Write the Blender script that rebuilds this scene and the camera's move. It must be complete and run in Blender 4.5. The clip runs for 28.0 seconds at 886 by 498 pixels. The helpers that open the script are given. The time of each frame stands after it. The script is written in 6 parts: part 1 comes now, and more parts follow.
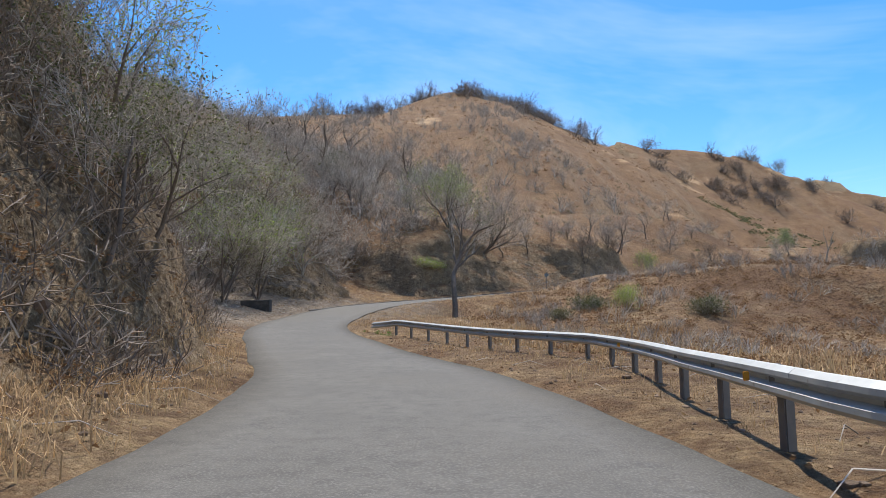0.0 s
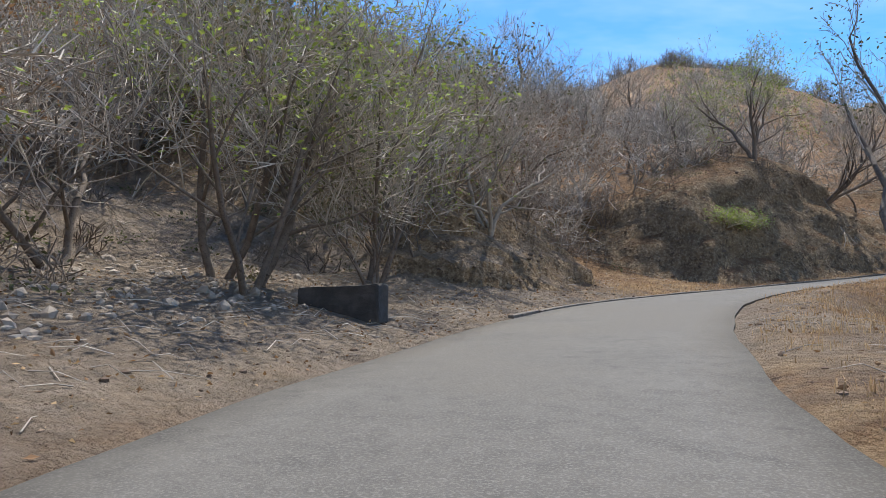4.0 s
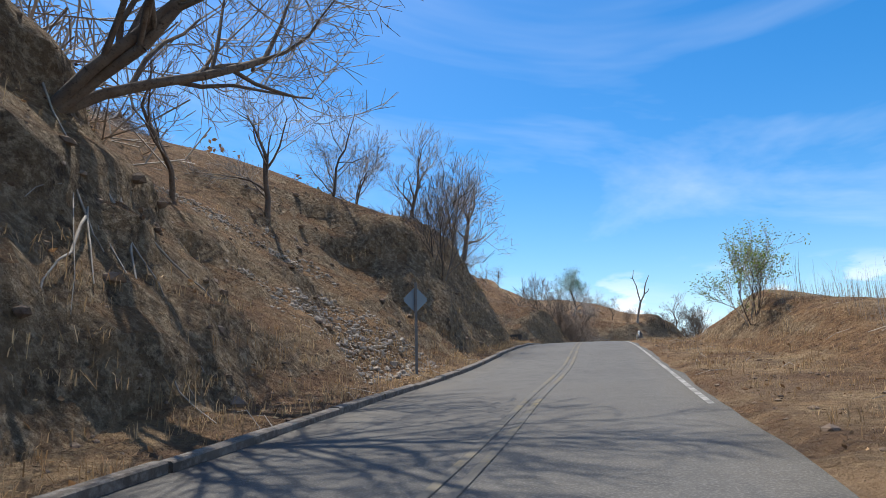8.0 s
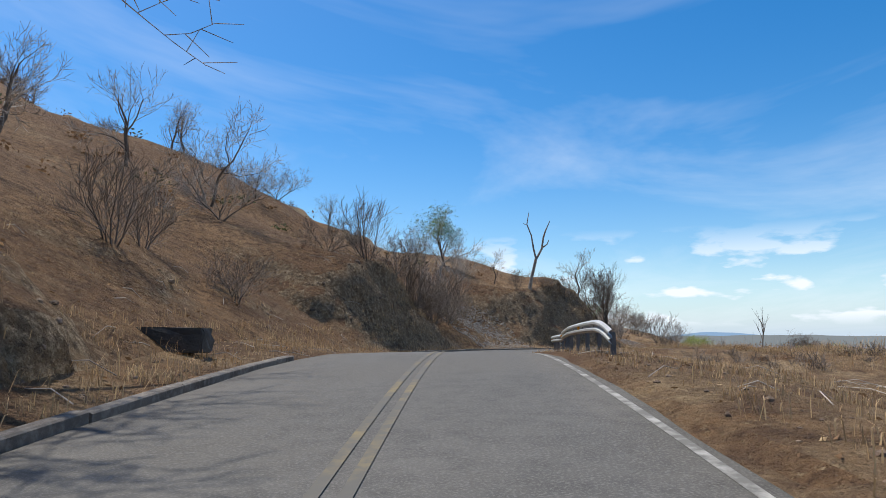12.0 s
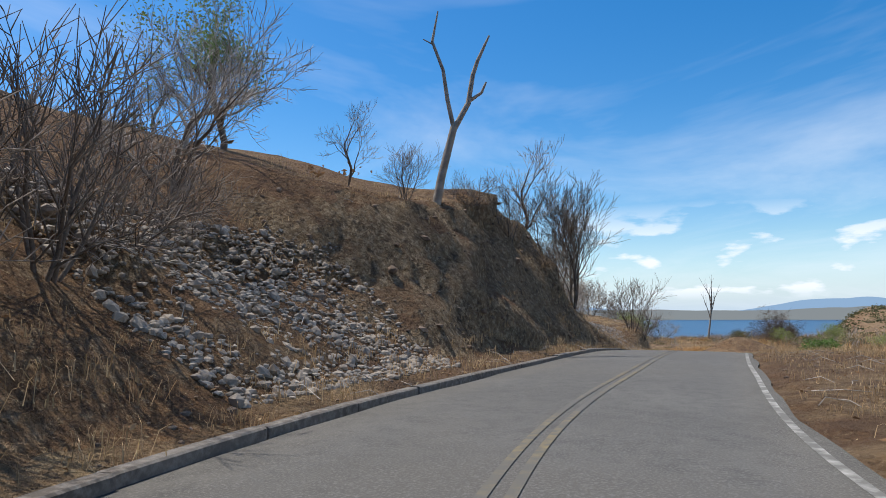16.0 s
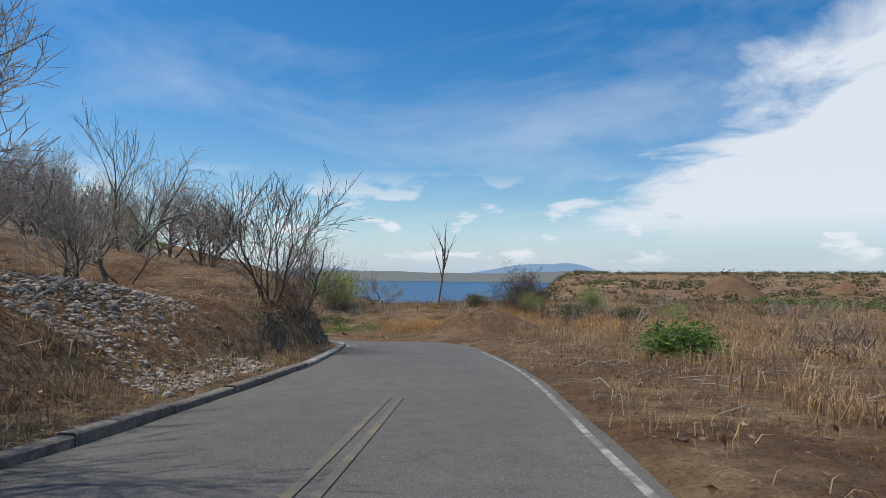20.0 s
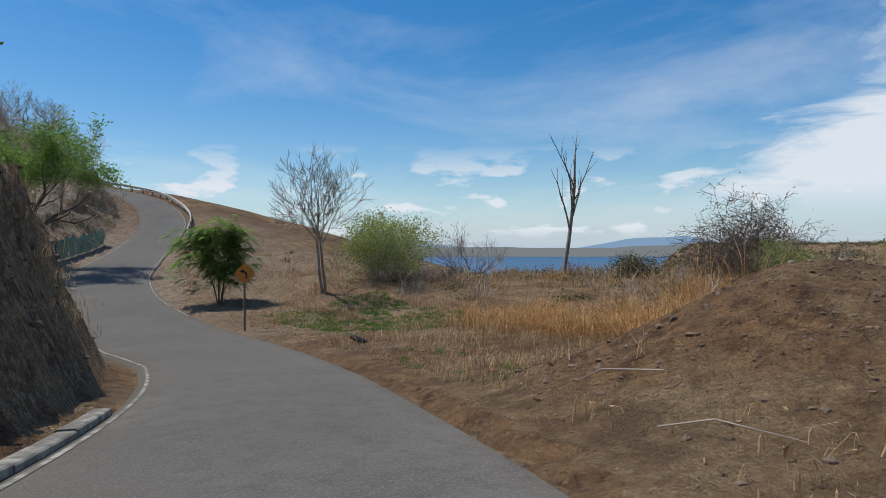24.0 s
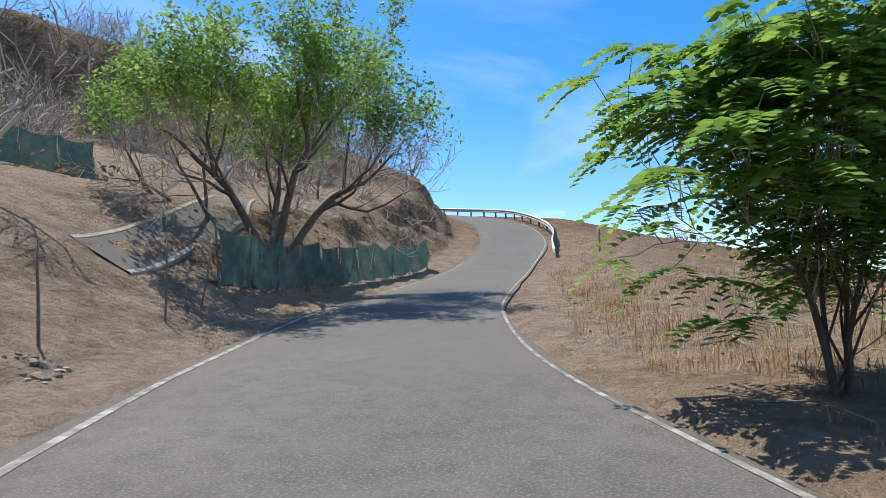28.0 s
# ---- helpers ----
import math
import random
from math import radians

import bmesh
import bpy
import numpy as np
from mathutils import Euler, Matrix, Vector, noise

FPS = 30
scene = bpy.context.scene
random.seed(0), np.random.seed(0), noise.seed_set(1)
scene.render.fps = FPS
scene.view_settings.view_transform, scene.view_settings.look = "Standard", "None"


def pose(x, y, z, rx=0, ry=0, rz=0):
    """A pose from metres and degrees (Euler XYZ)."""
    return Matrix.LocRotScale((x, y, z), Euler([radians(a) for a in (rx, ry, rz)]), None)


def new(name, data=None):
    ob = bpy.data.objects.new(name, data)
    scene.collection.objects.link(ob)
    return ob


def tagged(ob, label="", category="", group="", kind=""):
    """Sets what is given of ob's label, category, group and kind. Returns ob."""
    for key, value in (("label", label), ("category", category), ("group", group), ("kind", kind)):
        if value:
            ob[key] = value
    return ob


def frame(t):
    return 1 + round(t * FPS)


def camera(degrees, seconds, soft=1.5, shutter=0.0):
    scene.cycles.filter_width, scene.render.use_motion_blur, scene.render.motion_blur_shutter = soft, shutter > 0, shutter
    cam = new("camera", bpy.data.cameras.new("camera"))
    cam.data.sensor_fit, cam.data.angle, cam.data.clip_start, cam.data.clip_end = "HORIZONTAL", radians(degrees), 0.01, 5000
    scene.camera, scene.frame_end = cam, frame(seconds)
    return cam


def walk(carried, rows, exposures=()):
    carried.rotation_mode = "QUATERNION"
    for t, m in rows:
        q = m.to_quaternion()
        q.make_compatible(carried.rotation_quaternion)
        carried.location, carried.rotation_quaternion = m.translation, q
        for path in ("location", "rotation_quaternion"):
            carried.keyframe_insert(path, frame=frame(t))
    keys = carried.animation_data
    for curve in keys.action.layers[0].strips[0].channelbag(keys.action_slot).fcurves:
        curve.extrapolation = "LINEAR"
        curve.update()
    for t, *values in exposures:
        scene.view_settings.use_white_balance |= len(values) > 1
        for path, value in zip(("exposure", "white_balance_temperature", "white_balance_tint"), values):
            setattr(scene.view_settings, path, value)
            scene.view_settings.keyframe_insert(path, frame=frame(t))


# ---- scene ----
LENS = 69.7
ROWS = [
    (0, 0.00, 0.00, 1.35, 96.43, 0.28, -0.00),
    (0.5, -0.15, 5.01, 1.35, 95.90, 0.59, 3.66),
    (1, -0.55, 10.03, 1.36, 95.55, 0.87, 7.52),
    (1.5, -1.32, 14.72, 1.35, 95.37, 1.05, 11.78),
    (2, -2.32, 18.92, 1.38, 95.39, 1.17, 16.13),
    (2.5, -3.58, 22.74, 1.45, 95.58, 1.16, 19.76),
    (3, -5.08, 27.52, 1.61, 95.81, 0.96, 20.94),
    (3.5, -6.61, 32.58, 1.84, 96.14, 0.77, 20.10),
    (4, -7.97, 37.78, 2.13, 96.64, 0.66, 17.60),
    (4.5, -8.91, 43.21, 2.50, 97.32, 0.61, 13.71),
    (5, -8.81, 49.28, 2.98, 98.21, 0.54, 8.32),
    (5.5, -7.86, 55.62, 3.56, 98.98, 0.69, 2.18),
    (6, -6.44, 61.67, 4.12, 99.45, 0.64, -3.28),
    (6.5, -4.59, 67.19, 4.58, 100.29, 0.62, -9.74),
    (7, -1.95, 72.25, 4.99, 101.25, 1.12, -18.22),
    (7.5, 1.41, 76.81, 5.37, 101.76, 1.43, -26.97),
    (8, 5.37, 80.76, 5.84, 101.64, 1.35, -35.93),
    (8.5, 8.73, 83.72, 6.23, 101.31, 1.39, -43.04),
    (9, 11.94, 86.20, 6.57, 101.19, 1.79, -46.93),
    (9.5, 14.98, 88.64, 6.89, 100.87, 1.58, -47.93),
    (10, 17.84, 91.05, 7.14, 100.45, 1.06, -48.07),
    (10.5, 20.99, 93.83, 7.48, 99.89, 0.87, -48.00),
    (11, 24.10, 96.58, 7.81, 99.29, 0.80, -47.72),
    (11.5, 27.55, 99.89, 8.29, 98.53, 0.42, -47.56),
    (12, 31.38, 103.12, 8.79, 97.82, 0.17, -47.11),
    (12.5, 35.28, 106.39, 9.22, 97.22, 0.05, -46.72),
    (13, 39.20, 109.72, 9.53, 96.73, 0.05, -46.61),
    (13.5, 43.11, 113.13, 9.67, 96.37, 0.16, -47.01),
    (14, 46.95, 116.85, 9.59, 96.11, 0.36, -48.10),
    (14.5, 51.11, 120.38, 9.44, 95.95, 0.59, -49.91),
    (15, 55.54, 123.29, 9.31, 95.79, 0.79, -52.51),
    (15.5, 59.80, 125.74, 9.27, 95.70, 0.73, -55.41),
    (16, 63.73, 127.51, 9.21, 95.61, 0.40, -58.42),
    (16.5, 68.44, 128.93, 9.15, 95.55, 0.35, -61.89),
    (17, 72.99, 129.92, 9.06, 95.48, -0.12, -66.57),
    (17.5, 77.09, 130.40, 9.02, 95.49, -0.20, -72.21),
    (18, 81.84, 131.09, 8.98, 95.17, -0.34, -77.62),
    (18.5, 86.20, 131.59, 8.95, 94.56, -0.73, -80.60),
    (19, 90.03, 131.96, 8.90, 93.63, -0.65, -81.45),
    (19.5, 93.17, 132.29, 8.77, 92.80, -0.60, -81.44),
    (20, 96.11, 132.59, 8.57, 92.08, -0.61, -81.18),
    (20.5, 99.17, 132.89, 8.33, 91.46, -0.48, -80.80),
    (21, 102.08, 133.26, 8.10, 90.96, -0.38, -80.43),
    (21.5, 105.22, 133.71, 7.84, 90.58, -0.21, -80.18),
    (22, 109.08, 134.21, 7.64, 90.30, 0.07, -79.53),
    (22.5, 113.13, 134.83, 7.44, 90.08, 0.37, -78.45),
    (23, 117.22, 135.62, 7.22, 89.91, 0.59, -76.88),
    (23.5, 121.37, 136.70, 6.94, 89.84, 0.60, -74.70),
    (24, 125.67, 138.66, 6.58, 89.90, 0.19, -71.60),
    (24.5, 129.61, 140.95, 6.15, 90.13, 0.01, -68.14),
    (25, 132.92, 143.17, 5.72, 90.48, 0.02, -63.69),
    (25.5, 136.03, 145.63, 5.31, 91.27, 0.11, -57.95),
    (26, 138.79, 148.06, 5.00, 91.94, 0.61, -52.90),
    (26.5, 140.94, 150.70, 4.78, 92.90, 0.60, -48.81),
    (27, 142.91, 153.49, 4.64, 94.02, 0.58, -45.42),
    (27.5, 144.69, 155.95, 4.60, 94.91, 0.95, -43.13),
    (28, 146.32, 158.47, 4.60, 95.70, 1.50, -42.52),
]
cam = camera(LENS, 28.0, soft=0.6)
walk(cam, [(t, pose(x, y, z, rx, ry, rz)) for t, x, y, z, rx, ry, rz in ROWS],
     [(0, 0.45), (2.5, 0.5), (4.5, 0.62), (6.0, 0.6), (8.0, 0.32), (11.0, 0.12), (14, -0.05), (17, 0.1), (20, -0.28), (24, -0.32), (26, 0.15), (28, 0.5)])

# ---- world, sun ----
SUN_AZ, SUN_EL = -2.0, 64.0      # degrees east of +y, and above the horizon
world = bpy.data.worlds.new("sky")
scene.world = world
world.use_nodes = True
wn, wl = world.node_tree.nodes, world.node_tree.links
wn.clear()


def wnode(kind, **kw):
    n = wn.new(kind)
    for k, v in kw.items():
        n.inputs[k].default_value = v
    return n


def wmath(op, a, b=None, clamp=False):
    n = wn.new("ShaderNodeMath")
    n.operation, n.use_clamp = op, clamp
    for i, v in enumerate((a, b)):
        if v is None:
            continue
        if isinstance(v, (int, float)):
            n.inputs[i].default_value = v
        else:
            wl.new(v, n.inputs[i])
    return n.outputs[0]


sky = wn.new("ShaderNodeTexSky")
sky.sky_type, sky.sun_disc = "NISHITA", False
sky.sun_elevation, sky.sun_rotation = radians(SUN_EL), radians(SUN_AZ)
sky.altitude, sky.air_density, sky.dust_density, sky.ozone_density = 100, 1.0, 0.6, 2.0
coord = wn.new("ShaderNodeTexCoord")
sep = wn.new("ShaderNodeSeparateXYZ")
wl.new(coord.outputs["Generated"], sep.inputs[0])
dx, dy, dz = sep.outputs
up = wmath("MAXIMUM", wmath("ADD", dz, 0.12), 0.05)
flat = wn.new("ShaderNodeCombineXYZ")
wl.new(wmath("DIVIDE", dx, up), flat.inputs[0])
wl.new(wmath("DIVIDE", dy, up), flat.inputs[1])


def sky_noise(scale, detail, rough, distort=0.0):
    n = wnode("ShaderNodeTexNoise", Scale=scale, Detail=detail, Roughness=rough, Distortion=distort)
    wl.new(flat.outputs[0], n.inputs["Vector"])
    return n.outputs["Fac"]


def ramp01(v, lo, hi):
    return wmath("MULTIPLY", wmath("SUBTRACT", v, lo), 1.0 / (hi - lo), clamp=True)


# thin cirrus everywhere, one thick bank to the east-south-east, low cumulus over the bay
cirrus = wmath("MULTIPLY", ramp01(sky_noise(0.55, 6, 0.62, 0.7), 0.46, 0.86), 0.46)
haze = wmath("ADD", wmath("MULTIPLY", ramp01(wmath("SUBTRACT", 0.30, dz), 0.0, 0.34), 0.10), wmath("MULTIPLY", ramp01(wmath("SUBTRACT", 0.11, dz), 0.0, 0.11), 0.52), clamp=True)
# the bank thickens towards the south and rises from left to right
east = wmath("ADD", wmath("MULTIPLY", dx, 0.643), wmath("MULTIPLY", dy, -0.766))
bank_c = ramp01(wmath("ADD", wmath("MULTIPLY", sky_noise(1.3, 9, 0.62, 0.5), 0.30), wmath("SUBTRACT", east, wmath("MULTIPLY", dz, 0.52))), 0.81, 0.875)
bank_lo = ramp01(dz, 0.035, 0.085)
bank_c = wmath("MULTIPLY", wmath("MULTIPLY", bank_c, bank_lo), 0.93)
cumN = wn.new("ShaderNodeTexNoise")
cumN.inputs["Scale"].default_value, cumN.inputs["Detail"].default_value = 9.0, 6
cmap = wn.new("ShaderNodeMapping")
cmap.inputs["Scale"].default_value = (1, 1, 3.2)
wl.new(coord.outputs["Generated"], cmap.inputs[0])
wl.new(cmap.outputs[0], cumN.inputs["Vector"])
cum_band = wmath("MULTIPLY", ramp01(dz, 0.012, 0.03), ramp01(wmath("SUBTRACT", 0.16, dz), 0.0, 0.07))
cumulus = wmath("MULTIPLY", ramp01(cumN.outputs["Fac"], 0.55, 0.62), cum_band)
cover = wmath("MAXIMUM", cirrus, wmath("MAXIMUM", bank_c, cumulus))
mix = wn.new("ShaderNodeMix")
mix.data_type = "RGBA"
wl.new(cover, mix.inputs["Factor"])
deep = wnode("ShaderNodeHueSaturation", Saturation=1.46, Value=1.16)
wl.new(sky.outputs[0], deep.inputs["Color"])
hazy = wn.new("ShaderNodeMix")
hazy.data_type = "RGBA"
wl.new(haze, hazy.inputs["Factor"])
wl.new(deep.outputs[0], hazy.inputs["A"])
hazy.inputs["B"].default_value = (4.3, 6.2, 8.8, 1)
wl.new(hazy.outputs["Result"], mix.inputs["A"])
mix.inputs["B"].default_value = (7.4, 7.9, 8.6, 1)
bg = wnode("ShaderNodeBackground", Strength=0.125)
wl.new(mix.outputs["Result"], bg.inputs["Color"])
wout = wn.new("ShaderNodeOutputWorld")
wl.new(bg.outputs[0], wout.inputs["Surface"])

sun = new("sun", bpy.data.lights.new("sun", "SUN"))
sun.data.energy, sun.data.angle, sun.data.color = 4.8, radians(0.55), (1.0, 0.95, 0.86)
sa, se = radians(SUN_AZ), radians(SUN_EL)
to_sun = Vector((math.sin(sa) * math.cos(se), math.cos(sa) * math.cos(se), math.sin(se)))
sun.matrix_world = to_sun.to_track_quat("Z", "Y").to_matrix().to_4x4()


# ---- materials ----
def material(name, base, rough=0.9, vary=(), bump=0.0, bump_scale=6.0, random_value=0.0, island=False, metal=0.0, translucent=0.0, spec=0.3):
    """Principled surface; vary: (scale, detail, low, high, colour) layers mixed over the base by noise in object space."""
    m = bpy.data.materials.new(name)
    m.use_nodes = True
    n, l = m.node_tree.nodes, m.node_tree.links
    b = n["Principled BSDF"]
    b.inputs["Roughness"].default_value, b.inputs["Metallic"].default_value = rough, metal
    b.inputs["Specular IOR Level"].default_value = spec
    geo = n.new("ShaderNodeNewGeometry")
    col = n.new("ShaderNodeRGB")
    col.outputs[0].default_value = (*base, 1)
    out = col.outputs[0]
    for scale, detail, lo, hi, colour in vary:
        t = n.new("ShaderNodeTexNoise")
        t.inputs["Scale"].default_value, t.inputs["Detail"].default_value = scale, detail
        t.inputs["Roughness"].default_value = 0.6
        l.new(geo.outputs["Position"], t.inputs["Vector"])
        r = n.new("ShaderNodeMapRange")
        r.inputs["From Min"].default_value, r.inputs["From Max"].default_value = lo, hi
        l.new(t.outputs["Fac"], r.inputs["Value"])
        x = n.new("ShaderNodeMix")
        x.data_type = "RGBA"
        l.new(r.outputs[0], x.inputs["Factor"])
        l.new(out, x.inputs["A"])
        x.inputs["B"].default_value = (*colour, 1)
        out = x.outputs["Result"]
    if random_value:
        src = geo.outputs["Random Per Island"]
        if not island:
            src = n.new("ShaderNodeObjectInfo").outputs["Random"]
        r = n.new("ShaderNodeMapRange")
        r.inputs["To Min"].default_value, r.inputs["To Max"].default_value = 1 - random_value, 1 + random_value
        l.new(src, r.inputs["Value"])
        h = n.new("ShaderNodeHueSaturation")
        l.new(r.outputs[0], h.inputs["Value"])
        l.new(out, h.inputs["Color"])
        out = h.outputs["Color"]
    l.new(out, b.inputs["Base Color"])
    if bump:
        t = n.new("ShaderNodeTexNoise")
        t.inputs["Scale"].default_value, t.inputs["Detail"].default_value, t.inputs["Roughness"].default_value = bump_scale, 7, 0.65
        l.new(geo.outputs["Position"], t.inputs["Vector"])
        bu = n.new("ShaderNodeBump")
        bu.inputs["Strength"].default_value, bu.inputs["Distance"].default_value = 1.0, bump
        l.new(t.outputs["Fac"], bu.inputs["Height"])
        l.new(bu.outputs[0], b.inputs["Normal"])
    if translucent:
        tr = n.new("ShaderNodeBsdfTranslucent")
        l.new(out, tr.inputs["Color"])
        ms = n.new("ShaderNodeMixShader")
        ms.inputs[0].default_value = translucent
        l.new(b.outputs[0], ms.inputs[1])
        l.new(tr.outputs[0], ms.inputs[2])
        l.new(ms.outputs[0], n["Material Output"].inputs["Surface"])
    return m


def ground_material():
    """Dry hillside: straw and leaf litter on the flats, red-brown soil on slopes, dark crumbly earth and rock on cut faces."""
    m = material("dry_ground", (0.30, 0.19, 0.11), 0.95, bump=0.24, bump_scale=5.0)
    n, l = m.node_tree.nodes, m.node_tree.links
    b = n["Principled BSDF"]
    b.inputs["Specular IOR Level"].default_value = 0.1
    geo = n.new("ShaderNodeNewGeometry")

    def tex(scale, detail=6, rough=0.6):
        t = n.new("ShaderNodeTexNoise")
        t.inputs["Scale"].default_value, t.inputs["Detail"].default_value, t.inputs["Roughness"].default_value = scale, detail, rough
        l.new(geo.outputs["Position"], t.inputs["Vector"])
        return t.outputs["Fac"]

    def rng(v, lo, hi, a=0.0, z=1.0):
        r = n.new("ShaderNodeMapRange")
        for k, w in (("From Min", lo), ("From Max", hi), ("To Min", a), ("To Max", z)):
            r.inputs[k].default_value = w
        l.new(v, r.inputs["Value"])
        return r.outputs[0]

    def mixc(f, a, c):
        x = n.new("ShaderNodeMix")
        x.data_type = "RGBA"
        l.new(f, x.inputs["Factor"])
        for key, v in (("A", a), ("B", c)):
            if isinstance(v, tuple):
                x.inputs[key].default_value = (*v, 1)
            else:
                l.new(v, x.inputs[key])
        return x.outputs["Result"]

    def add(a, c, op="ADD"):
        x = n.new("ShaderNodeMath")
        x.operation = op
        l.new(a, x.inputs[0])
        if isinstance(c, float):
            x.inputs[1].default_value = c
        else:
            l.new(c, x.inputs[1])
        return x.outputs[0]

    sepn = n.new("ShaderNodeSeparateXYZ")
    l.new(geo.outputs["True Normal"], sepn.inputs[0])
    nz = sepn.outputs[2]
    soil = mixc(rng(tex(0.11), 0.38, 0.66), (0.200, 0.114, 0.058), (0.305, 0.184, 0.097))
    soil = mixc(rng(tex(2.6, 8, 0.7), 0.42, 0.66), soil, (0.075, 0.045, 0.030))
    soil = mixc(rng(tex(11.0, 6, 0.75), 0.56, 0.66), soil, (0.345, 0.25, 0.145))
    straw = mixc(rng(tex(1.7, 8, 0.7), 0.35, 0.7), (0.38, 0.268, 0.148), (0.20, 0.128, 0.076))
    straw = mixc(rng(tex(7.0, 8, 0.75), 0.50, 0.62), straw, (0.105, 0.066, 0.042))
    straw = mixc(rng(tex(14.0, 4, 0.7), 0.48, 0.66), straw, (0.44, 0.325, 0.19))
    flats = mixc(rng(tex(0.35, 7, 0.65), 0.40, 0.58), soil, straw)
    earth = mixc(rng(tex(0.9, 8, 0.7), 0.35, 0.65), (0.122, 0.084, 0.052), (0.265, 0.18, 0.104))
    # Pale flecks in the earth colour stand in for sunlit crumbs.
    earth = mixc(rng(tex(5.5, 8, 0.75), 0.47, 0.60), earth, (0.365, 0.275, 0.178))
    earth = mixc(rng(tex(2.2, 8, 0.75), 0.54, 0.64, 0.0, 0.7), earth, (0.045, 0.033, 0.027))
    # Dark clumps: litter, with twig shadows painted into the ground colour.
    clump = rng(tex(0.75, 9, 0.74), 0.47, 0.60, 0.0, 0.7)
    flats = mixc(clump, flats, (0.115, 0.070, 0.045))
    broad = rng(tex(0.06, 9, 0.72), 0.48, 0.60, 0.0, 0.72)
    flats = mixc(broad, flats, (0.150, 0.092, 0.058))
    soil = mixc(broad, soil, (0.150, 0.088, 0.054))
    scar = rng(tex(0.017, 7, 0.68), 0.60, 0.66)
    flats = mixc(scar, flats, (0.42, 0.285, 0.165))
    soil = mixc(scar, soil, (0.40, 0.265, 0.15))
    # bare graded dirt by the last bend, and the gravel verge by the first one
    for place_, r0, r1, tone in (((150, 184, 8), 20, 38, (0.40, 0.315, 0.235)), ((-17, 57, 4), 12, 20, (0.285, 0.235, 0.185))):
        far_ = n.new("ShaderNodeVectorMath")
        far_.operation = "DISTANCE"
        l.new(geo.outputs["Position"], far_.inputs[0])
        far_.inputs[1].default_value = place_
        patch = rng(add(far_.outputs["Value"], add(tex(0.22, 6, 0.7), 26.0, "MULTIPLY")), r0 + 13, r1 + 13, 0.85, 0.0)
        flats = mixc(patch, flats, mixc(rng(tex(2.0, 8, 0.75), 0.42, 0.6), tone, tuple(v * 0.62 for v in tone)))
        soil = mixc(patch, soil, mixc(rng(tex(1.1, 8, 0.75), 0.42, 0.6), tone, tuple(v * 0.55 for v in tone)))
    steep = rng(add(nz, add(tex(0.8, 5), 0.30, "MULTIPLY")), 0.99, 0.78)
    mid = rng(add(nz, add(tex(0.5, 5), 0.25, "MULTIPLY")), 1.10, 1.02)
    colour = mixc(mid, flats, soil)
    colour = mixc(steep, colour, earth)
    l.new(colour, b.inputs["Base Color"])
    # coarse crags under the fine crumbs
    fine_b = b.inputs["Normal"].links[0].from_node
    crag = n.new("ShaderNodeBump")
    crag.inputs["Strength"].default_value, crag.inputs["Distance"].default_value = 1.0, 0.55
    l.new(tex(1.5, 8, 0.62), crag.inputs["Height"])
    l.new(crag.outputs[0], fine_b.inputs["Normal"])
    return m


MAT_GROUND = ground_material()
MAT_ASPHALT = material("weathered_asphalt", (0.094, 0.088, 0.079), 0.9, ((0.35, 6, 0.35, 0.7, (0.125, 0.117, 0.105)), (3.0, 8, 0.45, 0.75, (0.070, 0.066, 0.060)), (0.12, 5, 0.5, 0.62, (0.105, 0.096, 0.083)), (40, 4, 0.48, 0.70, (0.170, 0.160, 0.145))), bump=0.006, bump_scale=90)
MAT_YELLOW = material("worn_yellow_paint", (0.215, 0.168, 0.088), 0.85, ((5.0, 8, 0.36, 0.58, (0.125, 0.113, 0.092)), (0.5, 5, 0.42, 0.60, (0.118, 0.11, 0.096))))
MAT_WHITE = material("worn_white_paint", (0.38, 0.36, 0.32), 0.8, ((3.5, 8, 0.36, 0.56, (0.15, 0.14, 0.12)),))
MAT_CONCRETE = material("dusty_concrete", (0.30, 0.27, 0.235), 0.92, ((1.3, 7, 0.4, 0.7, (0.19, 0.16, 0.13)), (11, 6, 0.45, 0.75, (0.38, 0.35, 0.31))), bump=0.012, bump_scale=25)
MAT_KERB = material("dirty_kerb_concrete", (0.155, 0.135, 0.115), 0.92, ((0.9, 7, 0.4, 0.65, (0.085, 0.068, 0.054)), (9, 6, 0.45, 0.7, (0.24, 0.21, 0.18))), bump=0.012, bump_scale=25)
MAT_DARK_CONCRETE = material("dark_stained_concrete", (0.055, 0.053, 0.05), 0.9, ((2.2, 7, 0.4, 0.7, (0.11, 0.10, 0.09)),), bump=0.02, bump_scale=14)
MAT_STEEL = material("galvanised_steel", (0.44, 0.45, 0.44), 0.6, ((1.5, 6, 0.4, 0.7, (0.34, 0.35, 0.34)), (9, 5, 0.6, 0.75, (0.24, 0.21, 0.18))), metal=0.2, spec=0.4)
MAT_STEEL_DARK = material("dull_steel_post", (0.16, 0.155, 0.15), 0.6, ((5, 5, 0.45, 0.7, (0.22, 0.20, 0.18)),), metal=0.4)
MAT_STONE = material("grey_field_stone", (0.31, 0.262, 0.21), 0.9, ((2.5, 6, 0.45, 0.75, (0.22, 0.175, 0.135)),), bump=0.02, bump_scale=18, random_value=0.35, island=True)
MAT_CLOD = material("brown_earth_clod", (0.21, 0.15, 0.105), 0.95, ((3.0, 6, 0.4, 0.7, (0.11, 0.075, 0.055)),), bump=0.03, bump_scale=12, random_value=0.35, island=True)
